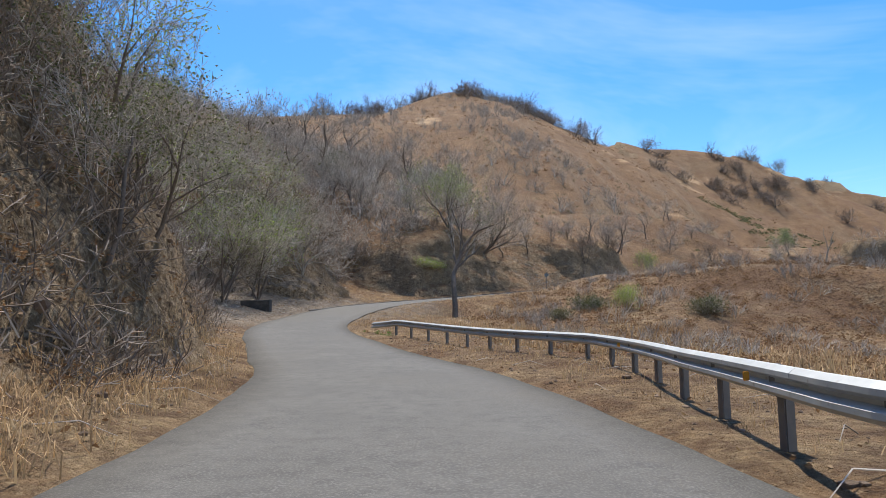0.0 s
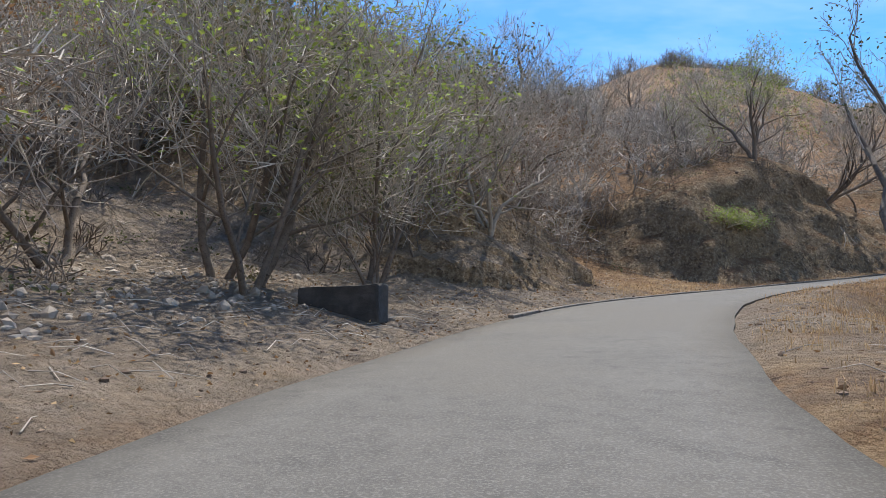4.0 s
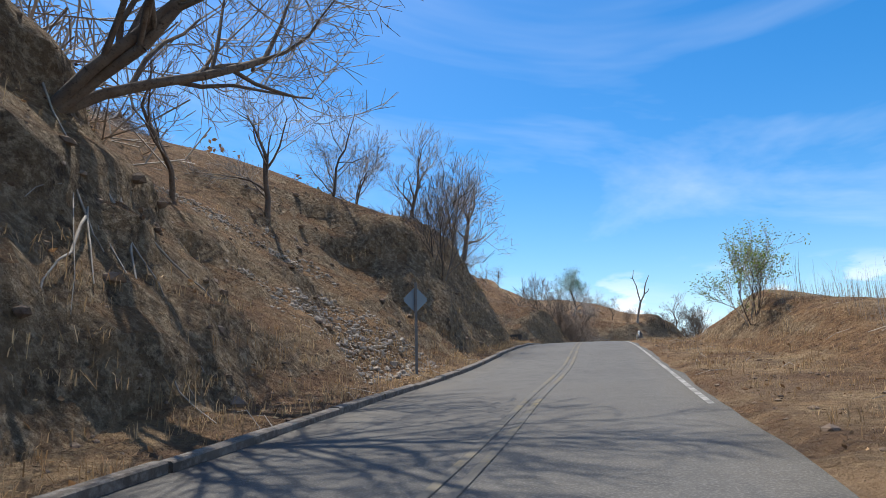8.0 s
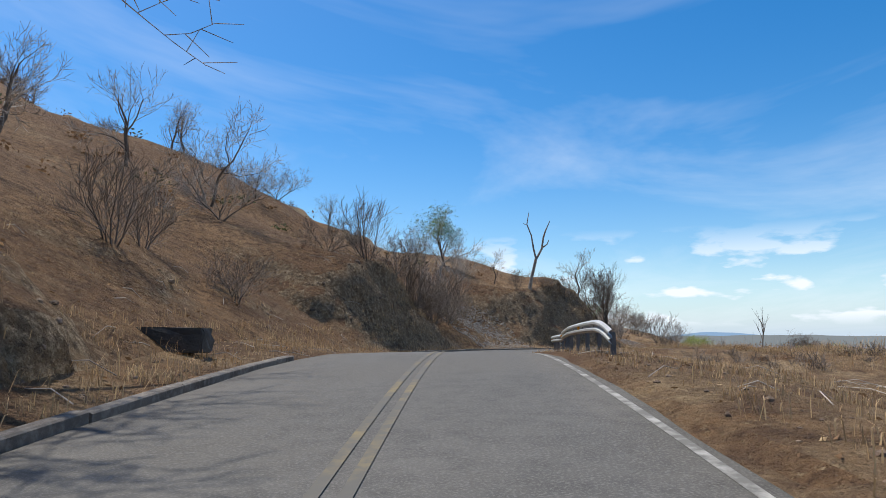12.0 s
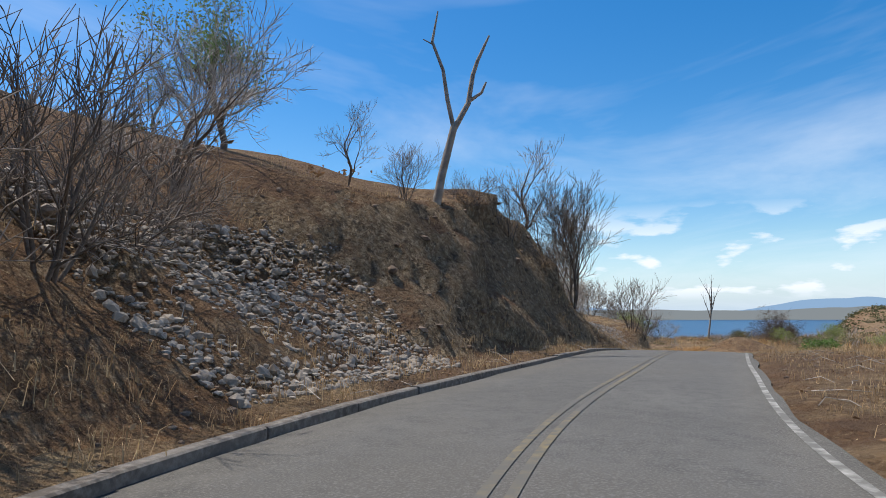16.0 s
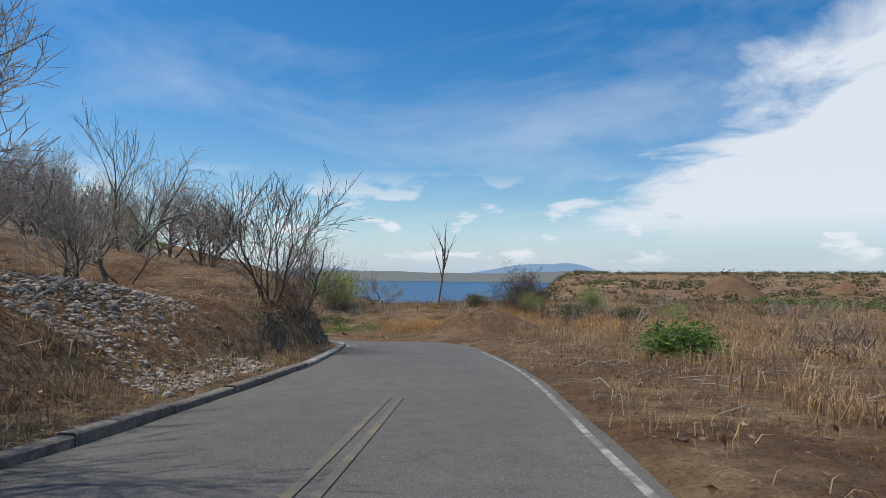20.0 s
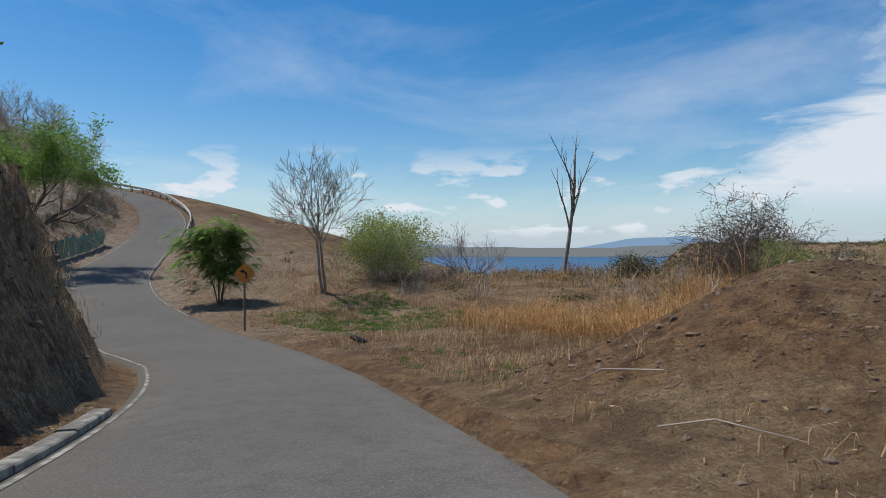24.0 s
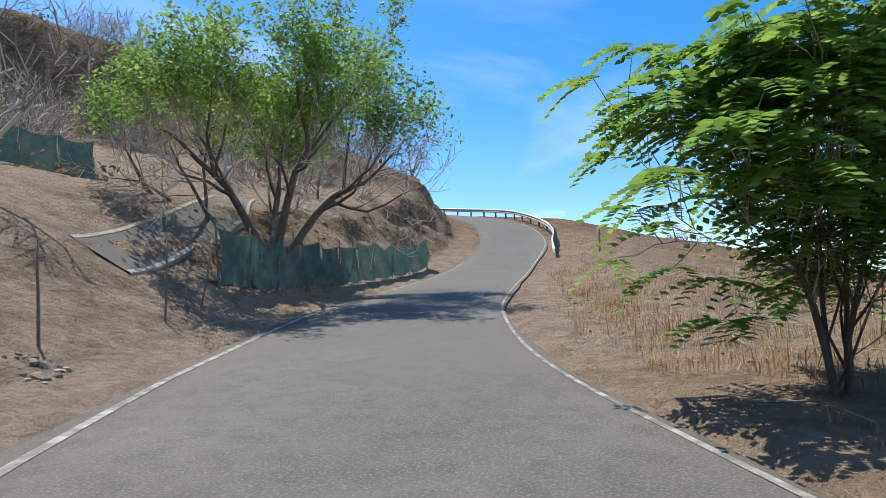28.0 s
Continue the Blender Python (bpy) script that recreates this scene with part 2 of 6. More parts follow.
MAT_BARK = material("grey_brown_bark", (0.135, 0.105, 0.082), 0.92, ((4.0, 6, 0.4, 0.7, (0.20, 0.165, 0.135)), (16, 5, 0.5, 0.7, (0.075, 0.058, 0.047))), bump=0.02, bump_scale=22)
MAT_PALE_BARK = material("pale_bleached_bark", (0.34, 0.295, 0.245), 0.9, ((3.0, 6, 0.42, 0.7, (0.20, 0.165, 0.13)),), bump=0.015, bump_scale=22)
MAT_TWIG = material("dry_twigs", (0.43, 0.38, 0.32), 0.95, ((0.6, 4, 0.4, 0.7, (0.25, 0.21, 0.175)),), random_value=0.45, island=True)
MAT_BRUSH = material("grey_brown_dry_brush", (0.24, 0.195, 0.155), 0.95, ((0.6, 4, 0.4, 0.7, (0.13, 0.10, 0.08)),), random_value=0.45, island=True)
MAT_STRAW = material("dry_straw", (0.50, 0.36, 0.20), 0.9, ((0.5, 5, 0.40, 0.68, (0.35, 0.205, 0.10)),), random_value=0.4, island=True, translucent=0.25)
MAT_GOLD_STRAW = material("golden_dry_grass", (0.58, 0.36, 0.15), 0.9, ((0.5, 5, 0.40, 0.68, (0.42, 0.22, 0.085)),), random_value=0.35, island=True, translucent=0.3)
MAT_LEAF = material("fresh_green_leaf", (0.10, 0.19, 0.035), 0.6, ((1.2, 4, 0.4, 0.7, (0.17, 0.25, 0.05)),), random_value=0.45, island=True, translucent=0.35)
MAT_LEAF_BRIGHT = material("sunlit_green_leaf", (0.18, 0.31, 0.06), 0.5, ((1.2, 4, 0.4, 0.7, (0.25, 0.36, 0.08)),), random_value=0.35, island=True, translucent=0.5)
MAT_LEAF_YELLOW = material("yellow_green_leaf", (0.33, 0.40, 0.085), 0.65, ((1.2, 4, 0.4, 0.7, (0.16, 0.21, 0.05)),), random_value=0.4, island=True, translucent=0.35)
MAT_LEAF_PALE = material("pale_green_leaf", (0.20, 0.27, 0.10), 0.6, ((1.2, 4, 0.4, 0.7, (0.14, 0.20, 0.07)),), random_value=0.4, island=True, translucent=0.35)
MAT_LEAF_OLIVE = material("olive_scrub_leaf", (0.105, 0.115, 0.045), 0.75, ((0.3, 4, 0.4, 0.7, (0.15, 0.125, 0.07)),), random_value=0.4, island=True, translucent=0.3)
MAT_LEAF_GREY = material("grey_brown_brush", (0.17, 0.125, 0.088), 0.85, ((0.05, 4, 0.42, 0.6, (0.105, 0.095, 0.055)),), random_value=0.45, island=True, translucent=0.2)
MAT_LEAF_RUST = material("russet_dry_leaf", (0.22, 0.125, 0.062), 0.8, random_value=0.35, island=True, translucent=0.3)
MAT_WOOD = material("weathered_fence_wood", (0.17, 0.125, 0.09), 0.92, ((7, 6, 0.4, 0.7, (0.26, 0.205, 0.155)),), bump=0.01, bump_scale=30)
MAT_NET = material("green_shade_net", (0.06, 0.115, 0.10), 0.8, ((3.5, 5, 0.4, 0.7, (0.10, 0.165, 0.145)), (0.9, 5, 0.5, 0.7, (0.15, 0.18, 0.155))), translucent=0.3)
MAT_ORANGE = material("orange_sign_face", (0.62, 0.20, 0.03), 0.55, ((2.0, 5, 0.5, 0.75, (0.50, 0.17, 0.04)),))
MAT_BLACK = material("black_sign_paint", (0.012, 0.012, 0.012), 0.6)
MAT_TIN = material("grey_sign_back", (0.25, 0.29, 0.31), 0.5, metal=0.5)
MAT_RUBBER = material("black_rubber", (0.018, 0.018, 0.018), 0.7, bump=0.005, bump_scale=60)
MAT_REFLECTOR = material("amber_reflector", (0.75, 0.33, 0.04), 0.35)


# Even glow for far ranges: air haze is painted into the emission colour.
def haze_glow_material(name, colour, strength=1.0):
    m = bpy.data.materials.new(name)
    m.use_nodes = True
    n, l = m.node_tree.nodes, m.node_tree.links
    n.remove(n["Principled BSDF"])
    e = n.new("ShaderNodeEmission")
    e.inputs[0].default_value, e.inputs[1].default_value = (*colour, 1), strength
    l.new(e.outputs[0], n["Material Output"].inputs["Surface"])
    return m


MAT_WATER = material("deep_blue_bay", (0.012, 0.060, 0.135), 0.32, ((0.004, 5, 0.4, 0.7, (0.016, 0.075, 0.16)),), bump=1.2, bump_scale=0.06, spec=0.4)
MAT_MOUNTAIN = haze_glow_material("painted_haze_mountain", (0.27, 0.42, 0.63), 1.0)
MAT_COAST = haze_glow_material("painted_haze_coast", (0.24, 0.27, 0.29), 1.0)


# ---- mesh helpers ----
def mesh_from(name, verts, polys, mat, smooth=False):
    """A mesh from an array of points and arrays of faces (each n x 3 or n x 4)."""
    me = bpy.data.meshes.new(name)
    verts = np.asarray(verts, dtype=np.float32)
    polys = [np.asarray(p, dtype=np.int32) for p in polys if len(p)]
    me.vertices.add(len(verts))
    me.vertices.foreach_set("co", verts.ravel())
    loops = np.concatenate([p.ravel() for p in polys])
    sizes = np.concatenate([np.full(len(p), p.shape[1], dtype=np.int32) for p in polys])
    me.loops.add(len(loops))
    me.loops.foreach_set("vertex_index", loops)
    me.polygons.add(len(sizes))
    me.polygons.foreach_set("loop_start", np.concatenate([[0], np.cumsum(sizes)[:-1]]).astype(np.int32))
    me.polygons.foreach_set("loop_total", sizes)
    me.polygons.foreach_set("use_smooth", np.full(len(sizes), smooth, dtype=bool))
    me.update(calc_edges=True)
    me.validate()
    me.materials.append(mat)
    return me


def part(name, data, parent=None, label=""):
    ob = new(name, data)
    if parent is not None:
        ob.parent = parent
    if label:
        ob["label"] = label
    return ob


def bm_mesh(name, bm, mat, smooth=False):
    me = bpy.data.meshes.new(name)
    bmesh.ops.recalc_face_normals(bm, faces=bm.faces)
    bm.to_mesh(me)
    bm.free()
    for p in me.polygons:
        p.use_smooth = smooth
    me.materials.append(mat)
    return me


def box_mesh(name, sx, sy, sz, mat, bevel=0.02, rough=0.0, cuts=0):
    """A bevelled box that stands on z = 0."""
    bm = bmesh.new()
    bmesh.ops.create_cube(bm, size=1, matrix=Matrix.Translation((0, 0, sz / 2)) @ Matrix.Diagonal((sx, sy, sz, 1)))
    if cuts:
        bmesh.ops.subdivide_edges(bm, edges=bm.edges[:], cuts=cuts, use_grid_fill=True)
        for v in bm.verts:
            v.co += Vector((random.uniform(-1, 1), random.uniform(-1, 1), random.uniform(-1, 1))) * rough
    if bevel:
        sharp = [e for e in bm.edges if len(e.link_faces) == 2 and e.calc_face_angle() > 0.9]
        bmesh.ops.bevel(bm, geom=sharp, offset=bevel, segments=2, affect="EDGES")
    return bm_mesh(name, bm, mat)


def tubes(segs, sides):
    """Points and quads of tapered tubes; segs: rows of x0 y0 z0 x1 y1 z1 r0 r1."""
    s = np.asarray(segs, dtype=float)
    p0, p1, r0, r1 = s[:, :3], s[:, 3:6], s[:, 6], s[:, 7]
    d = p1 - p0
    d /= np.linalg.norm(d, axis=1)[:, None] + 1e-9
    ref = np.where(np.abs(d[:, 2:3]) > 0.9, [[1.0, 0, 0]], [[0, 0, 1.0]])
    u = np.cross(d, ref)
    u /= np.linalg.norm(u, axis=1)[:, None] + 1e-9
    w = np.cross(d, u)
    a = np.arange(sides) * 2 * np.pi / sides
    ring = u[:, None, :] * np.cos(a)[None, :, None] + w[:, None, :] * np.sin(a)[None, :, None]
    v = np.concatenate([p0[:, None, :] + ring * r0[:, None, None], p1[:, None, :] + ring * r1[:, None, None]], axis=1)
    k = np.arange(sides)
    quad = np.stack([k, (k + 1) % sides, sides + (k + 1) % sides, sides + k], axis=1)
    q = quad[None] + (np.arange(len(s)) * 2 * sides)[:, None, None]
    return v.reshape(-1, 3), q.reshape(-1, 4)


def hash01(ix, iy, seed):
    h = (ix * 374761393 + iy * 668265263 + seed * 974711) & 0x7FFFFFFF
    h = ((h ^ (h >> 13)) * 1274126177) & 0x7FFFFFFF
    return ((h ^ (h >> 16)) & 0xFFFF) / 65535.0


def vnoise(x, y, seed):
    ix, iy = np.floor(x).astype(np.int64), np.floor(y).astype(np.int64)
    fx, fy = x - ix, y - iy
    fx, fy = fx * fx * (3 - 2 * fx), fy * fy * (3 - 2 * fy)
    a, b = hash01(ix, iy, seed), hash01(ix + 1, iy, seed)
    c, d = hash01(ix, iy + 1, seed), hash01(ix + 1, iy + 1, seed)
    return (a + (b - a) * fx) * (1 - fy) + (c + (d - c) * fx) * fy


def fbm(x, y, scale, octaves=4, seed=0):
    """Fractal noise from -1 to 1; scale: metres of the largest bumps."""
    t, amp, tot = 0.0, 1.0, 0.0
    for o in range(octaves):
        t = t + amp * (vnoise(x / scale + 17.3 * o, y / scale - 9.1 * o, seed + o) * 2 - 1)
        tot, amp, scale = tot + amp, amp * 0.5, scale * 0.5
    return t / tot


def smooth01(v, lo, hi):
    t = np.clip((v - lo) / (hi - lo), 0, 1)
    return t * t * (3 - 2 * t)


# ---- the road's line ----
LINE = [
    (2.5, -40, -0.6), (0.6, -20, -0.3), (-0.5, -9, -0.1), (0, 0, 0), (-1.3, 14.7, 0), (-5.2, 27.5, 0.26),
    (-9.5, 43.2, 1.15), (-7.5, 62, 2.77), (0.4, 77.6, 4.02), (11.1, 87.2, 5.22), (20.2, 94.7, 6.13), (30.8, 103.8, 7.44),
    (42.5, 113.8, 8.32), (55.1, 124, 7.96), (68.2, 129.8, 7.8), (81.7, 132.2, 7.63), (93, 133.6, 7.42), (101.9, 134.5, 6.75),
    (112.9, 135.9, 6.09), (125.4, 139.3, 5.23), (135.9, 145.7, 3.96), (143.4, 153.1, 3.29), (146.8, 158.1, 3.25), (152.6, 166, 3.8),
    (158.3, 171.8, 4.75), (164.2, 176.4, 5.7), (170, 180.6, 6.7), (178.3, 186.2, 9.2), (183.4, 192.6, 11.6), (188, 203, 14),
    (188, 222, 17),
]


def spline(points, step):
    p = np.array(points, dtype=float)
    q = np.vstack([2 * p[0] - p[1], p, 2 * p[-1] - p[-2]])
    out = []
    for i in range(1, len(q) - 2):
        a, b, c, d = q[i - 1], q[i], q[i + 1], q[i + 2]
        for u in np.linspace(0, 1, 24, endpoint=False):
            out.append(0.5 * (2 * b + (c - a) * u + (2 * a - 5 * b + 4 * c - d) * u * u + (3 * b - a - 3 * c + d) * u ** 3))
    out = np.array(out + [p[-1]])
    s = np.concatenate([[0], np.cumsum(np.linalg.norm(np.diff(out[:, :2], axis=0), axis=1))])
    at = np.arange(0, s[-1], step)
    return at, np.stack([np.interp(at, s, out[:, k]) for k in range(3)], axis=1)


RS, RP = spline(LINE, 0.5)
_k = np.ones(9) / 9
RP[4:-4] = np.stack([np.convolve(RP[:, k], _k, "valid") for k in range(3)], axis=1)
RT = np.gradient(RP[:, :2], axis=0)
RT /= np.linalg.norm(RT, axis=1)[:, None]
RN = np.stack([-RT[:, 1], RT[:, 0]], axis=1)      # to the left
HALF = 3.05                                        # half the carriageway


def half_width(s, d=-1):
    """Width from the centre line to the edge; the left side widens round the last bend."""
    right = np.interp(s, (0, 235, 262, 270, 285, 300, 312, 330, 400), (3.05, 3.05, 2.6, 2.2, 2.2, 2.3, 1.95, 2.2, 2.3))
    return right + np.where(np.asarray(d) > 0, np.interp(s, (284, 289, 296, 304, 311, 320, 330), (0, 0.8, 1.0, 1.6, 1.7, 0.8, 0)), 0)


def on_road(s, d, h=0.0):
    """The place at arc length s, d metres left of the centre line, h above the road."""
    hw = half_width(s, d)
    d = np.where(np.abs(d) <= HALF, d * hw / HALF, d - np.sign(d) * (HALF - hw))
    x, y, z = (np.interp(s, RS, RP[:, k]) for k in range(3))
    nx, ny = np.interp(s, RS, RN[:, 0]), np.interp(s, RS, RN[:, 1])
    return np.stack([x + nx * d, y + ny * d, z + h], axis=-1)


def heading(s):
    tx, ty = np.interp(s, RS, RT[:, 0]), np.interp(s, RS, RT[:, 1])
    return math.degrees(math.atan2(-tx, ty))


def nearest(x, y):
    """Arc length and signed distance (left positive) from the centre line."""
    s, d = np.empty(len(x)), np.empty(len(x))
    for i in range(0, len(x), 8000):
        ex, ey = x[i:i + 8000, None] - RP[None, :, 0], y[i:i + 8000, None] - RP[None, :, 1]
        q = ex * ex + ey * ey
        j = q.argmin(axis=1)
        k = np.arange(len(j))
        along = ex[k, j] * RT[j, 0] + ey[k, j] * RT[j, 1]
        s[i:i + 8000] = RS[j] + np.clip(along, -0.5, 0.5)
        d[i:i + 8000] = np.sqrt(q[k, j]) * np.sign(ex[k, j] * RN[j, 0] + ey[k, j] * RN[j, 1] + 1e-9)
    return s, d


# ---- the land ----
# along the road, by arc length: height of the left bank, width of its toe, steepness of its cut, slope of the hill above
BANK = [(0, 8.75), (46.9, 9.5), (72, 9.5), (76, 6.5), (81, 1.5), (98.9, 1.25), (103, 3.0), (106, 4.6), (110.5, 4.8), (113, 2.4), (114.5, 1.8), (118, 2.0), (121.5, 4.4), (124, 6.6), (127.9, 7.2),
        (132, 7.0), (136, 6.4), (139, 5.6), (143, 5.3), (152, 5.6), (166, 5.7), (170, 3.2), (174, 1.0), (184, 0.8), (191.5, 1.0), (195.5, 3.4), (199, 3.9), (210, 3.5), (213, 3.6), (218, 3.9),
        (222, 4.6), (229, 5.6), (233, 6.4), (236.5, 5.8), (240, 4.2), (243, 2.6), (246, 1.7), (250.3, 1.5), (257.2, 1.6), (262.6, 2.6), (272.5, 3.8), (297, 4.6), (299.5, 1.6), (302, 2.2), (308, 2.4), (324.7, 2.2), (400, 2.5)]
TOE = [(0, 2.2), (54, 2.0), (60, 0.9), (74, 1.0), (78, 3.75), (83.5, 10), (98.9, 10), (103.6, 3.12), (107.6, 2.2), (111, 2.2), (114, 6), (119, 6), (122, 1.0), (168, 0.88), (180.3, 1.88), (195, 0.62), (208.6, 0.62),
        (217.2, 1.6), (223, 1.1), (230, 1.2), (244.4, 0.88), (258, 0.5), (263, 0.12), (297, 0.12), (299.5, 1.6), (302, 0.8), (310, 0.8), (324.7, 1.25), (400, 1.25)]
CUT = [(0, 1.7), (58, 2.2), (74, 2.3), (78, 1.3), (82.3, 0.5), (100.1, 0.5), (104.8, 1.1), (107.8, 1.2), (111.5, 1.2), (113.5, 0.42), (119, 0.42), (121, 1.1), (122.5, 1.7), (125, 1.9), (128.5, 1.9), (134, 1.8), (137, 1.4), (140, 0.85), (146, 0.78),
        (152, 1.0), (155, 2.1), (167, 2.1), (172, 0.7), (191.5, 0.6), (195.5, 2.2), (202, 2.0), (206, 0.75), (217, 0.68), (222, 1.5), (231, 1.9), (236, 1.9), (240, 1.5), (243, 0.9), (246, 0.7),
        (251.8, 0.9), (258.5, 2), (272.5, 2.6), (297, 2.4), (299.5, 0.45), (302, 0.55), (310, 0.55), (324.7, 1.2), (400, 1)]
TOP = [(0, 0.5), (74.7, 0.45), (82.3, 0.32), (98.9, 0.4), (112.1, 0.45), (123.1, 0.3), (132.9, 0.4), (143, 0.34), (155.6, 0.32), (172, 0.46), (190, 0.48), (203, 0.36), (217.2, 0.30), (238, 0.2), (250, 0.10),
        (266, 0.08), (287, 0.2), (311.4, 0.24), (333.6, 0.3), (400, 0.4)]
# the right side: shoulder, then a mound, then the fall beyond
SHOULDER = [(0, 1.5), (40, 1.5), (50, 3.2), (58, 4.6), (70, 3.2), (76, 3), (88.3, 5), (118.2, 3.75), (134.2, 3.75), (143, 3.25), (150, 2.6), (160, 2.6), (170.5, 1.25), (207.4, 1.25), (214.7, 7.5), (251.8, 6.25), (280, 6.25), (296, 5.0), (400, 4.0)]
MOUND = [(0, 0), (130.4, 0), (134.2, 1), (139.2, 1.5), (145.5, 0.9), (153, 2.1), (159, 2.4), (163, 1.5), (166.7, 0.2), (168, 0), (293, 0), (296, 0.5), (299, 1.1), (304, 1.0), (309, 0.3), (312, 0), (400, 0)]
FALL = [(0, -0.1), (40, -0.12), (70, -0.10), (84, -0.07), (116, -0.05), (128, 0.02), (137.9, 0.02), (165.5, -0.18), (207.4, -0.12), (219.8, -0.06), (262, -0.05), (274, 0.0), (288, 0.05), (300, 0.04), (312, -0.08), (330, -0.2), (400, -0.24)]


def tab(table, s):
    return np.interp(s, *zip(*table))


def cone(x, y, cx, cy, ex, ey, top, slope, soft=14, drop=0.0):
    """A hill round the ridge from (cx, cy) to (ex, ey)."""
    ax, ay = ex - cx, ey - cy
    u = np.clip(((x - cx) * ax + (y - cy) * ay) / (ax * ax + ay * ay + 1e-9), 0, 1)
    r = np.hypot(x - cx - u * ax, y - cy - u * ay)
    return top - drop * u - slope * (np.sqrt(r * r + soft * soft) - soft)


SEA = -48.0


# the crest of the far hill, and how it falls towards the bay
CREST = [(-330, 540, 175), (-130, 586, 195), (-35, 609, 205), (10, 620, 229), (57, 637, 221), (111, 681, 216), (169, 720, 213),
         (247, 761, 207), (295, 776, 210), (392, 788, 202), (445, 771, 172), (517, 737, 151), (570, 700, 95)]


def ridge(x, y, crest, slope, soft=8.0):
    """A hill that falls away on both sides of a crest line, and the distance from that line."""
    z, off = np.full(np.shape(x), -1e3), np.full(np.shape(x), 1e6)
    for (ax, ay, az), (bx, by, bz) in zip(crest[:-1], crest[1:]):
        ex, ey = bx - ax, by - ay
        u = np.clip(((x - ax) * ex + (y - ay) * ey) / (ex * ex + ey * ey), 0, 1)
        r = np.hypot(x - ax - u * ex, y - ay - u * ey)
        z = np.maximum(z, az + (bz - az) * u - slope * (np.sqrt(r * r + soft * soft) - soft))
        off = np.minimum(off, r)
    return z, off


def far_land(x, y):
    hill, off = ridge(x, y, CREST, np.interp(x, (40, 170), (0.48, 0.64)))
    hill = np.maximum(hill, cone(x, y, -95, 130, -45, 250, 62, 0.42, 12))
    hill = np.maximum(hill, cone(x, y, -190, 80, -190, 200, 80, 0.45))
    # gullies run down the hill, and broken rock ledges stand under the crest on the open side
    gully = smooth01(hill, 12, 60) * smooth01(off, 0, 70)
    hill = hill + gully * (9 * fbm(x * 1.6, y * 0.6, 90, 4, 29) - 9 * np.abs(fbm(x * 2.2, y * 0.5, 90, 3, 33)))
    ledge = smooth01(x, 130, 190) * (1 - smooth01(off, 40, 90)) * smooth01(hill, 60, 90)
    hill = hill + ledge * (9 * smooth01(fbm(x, y, 60, 3, 37), -0.04, 0.04) - 7)
    r = np.hypot(x - 105, y - 132)
    az = np.degrees(np.arctan2(-(x - 105), y - 132))
    bay = smooth01(az, -93, -87) * (1 - smooth01(az, -52, -42))
    flatland = 7 - 0.040 * np.minimum(r, 250) + 13 * smooth01(r, 300, 720) + 5 * smooth01(r, 40, 300) * fbm(x, y, 130, 3, 21)
    shore = 7 - 0.068 * r + 2.0 * smooth01(r, 40, 200) * fbm(x, y, 90, 3, 23)
    low = flatland * (1 - bay) + shore * bay
    low = np.maximum(low, SEA - 6)
    quarry = np.maximum(cone(x, y, 432, 42, 440, 36, 10, 0.8, 2), cone(x, y, 470, -30, 490, -40, 6, 0.7, 2))
    return np.maximum(np.maximum(hill, low), quarry)


def land_form(x, y):
    """Height of the ground before it is worn smooth."""
    x, y = np.asarray(x, float), np.asarray(y, float)
    shape = x.shape
    x, y = x.ravel(), y.ravel()
    s, d = nearest(x, y)
    zr = np.interp(s, RS, RP[:, 2])
    e = np.abs(d) - half_width(s, d) - 0.25
    e0 = np.maximum(e, 0)
    wob = 1 + 0.22 * fbm(x, y, 7, 3, 5)
    bank, toe, cut, top = tab(BANK, s), tab(TOE, s), tab(CUT, s), tab(TOP, s)
    nat = bank * wob + top * e0 + 0.5 * fbm(x, y, 6, 3, 9) * smooth01(e0, 1, 8)
    ee = np.maximum(e0 - 0.35, 0)
    rise = 0.22 * np.minimum(ee, toe) + cut * np.maximum(ee - toe, 0) * (1 + 0.25 * fbm(x, y, 2.4, 3, 31))
    # rounded lip where the cut meets the hill
    diff = nat - rise
    left = np.where(np.abs(diff) < 0.5, np.minimum(nat, rise) - (0.5 - np.abs(diff)) ** 2 / 2, np.minimum(nat, rise))
    sh, mo, fa = tab(SHOULDER, s), tab(MOUND, s), tab(FALL, s)
    er = np.maximum(e0 - sh, 0)
    hump = mo * smooth01(er, 0.0, 2.6) * (1 - 0.75 * smooth01(er, 4.0, 11.0)) * (1 + 0.25 * fbm(x, y, 4, 3, 41))
    right = hump + fa * er + 0.03 * e0 + 0.10 * fbm(x, y, 3, 3, 43) * smooth01(e0, 0.3, 3)
    near = zr + np.where(d > 0, left, right)
    # a round brow above the long straight
    near = np.where(d > 9, np.maximum(near, cone(x, y, 36, 170, 54, 174, 32, 0.64, 6)), near)
    # a hollow inside the first bend
    near = near - 2.4 * np.exp(-((x - 4) ** 2 + (y - 62.5) ** 2) / 80.0) * smooth01(e0, 1, 4.5) * (d < 0)
    # a heap of bare dirt beside the valley
    near = near + 1.75 * np.exp(-((x - 136.5) ** 2 + (y - 136.3) ** 2) / 9.0) * (1 + 0.2 * fbm(x, y, 2.5, 3, 53))
    near = near + 0.06 * fbm(x, y, 1.1, 3, 51) * smooth01(e0, 0.4, 2.0)
    w = np.where(d > 0, smooth01(d, 26, 95), smooth01(-d, 16, 75))
    w = np.maximum(w, np.where((s < 1) | (s > RS[-1] - 1), 0.5, 0))
    z = near * (1 - w) + far_land(x, y) * w
    z = np.where(e < 0.05, zr - 0.10, z)
    return z.reshape(shape)


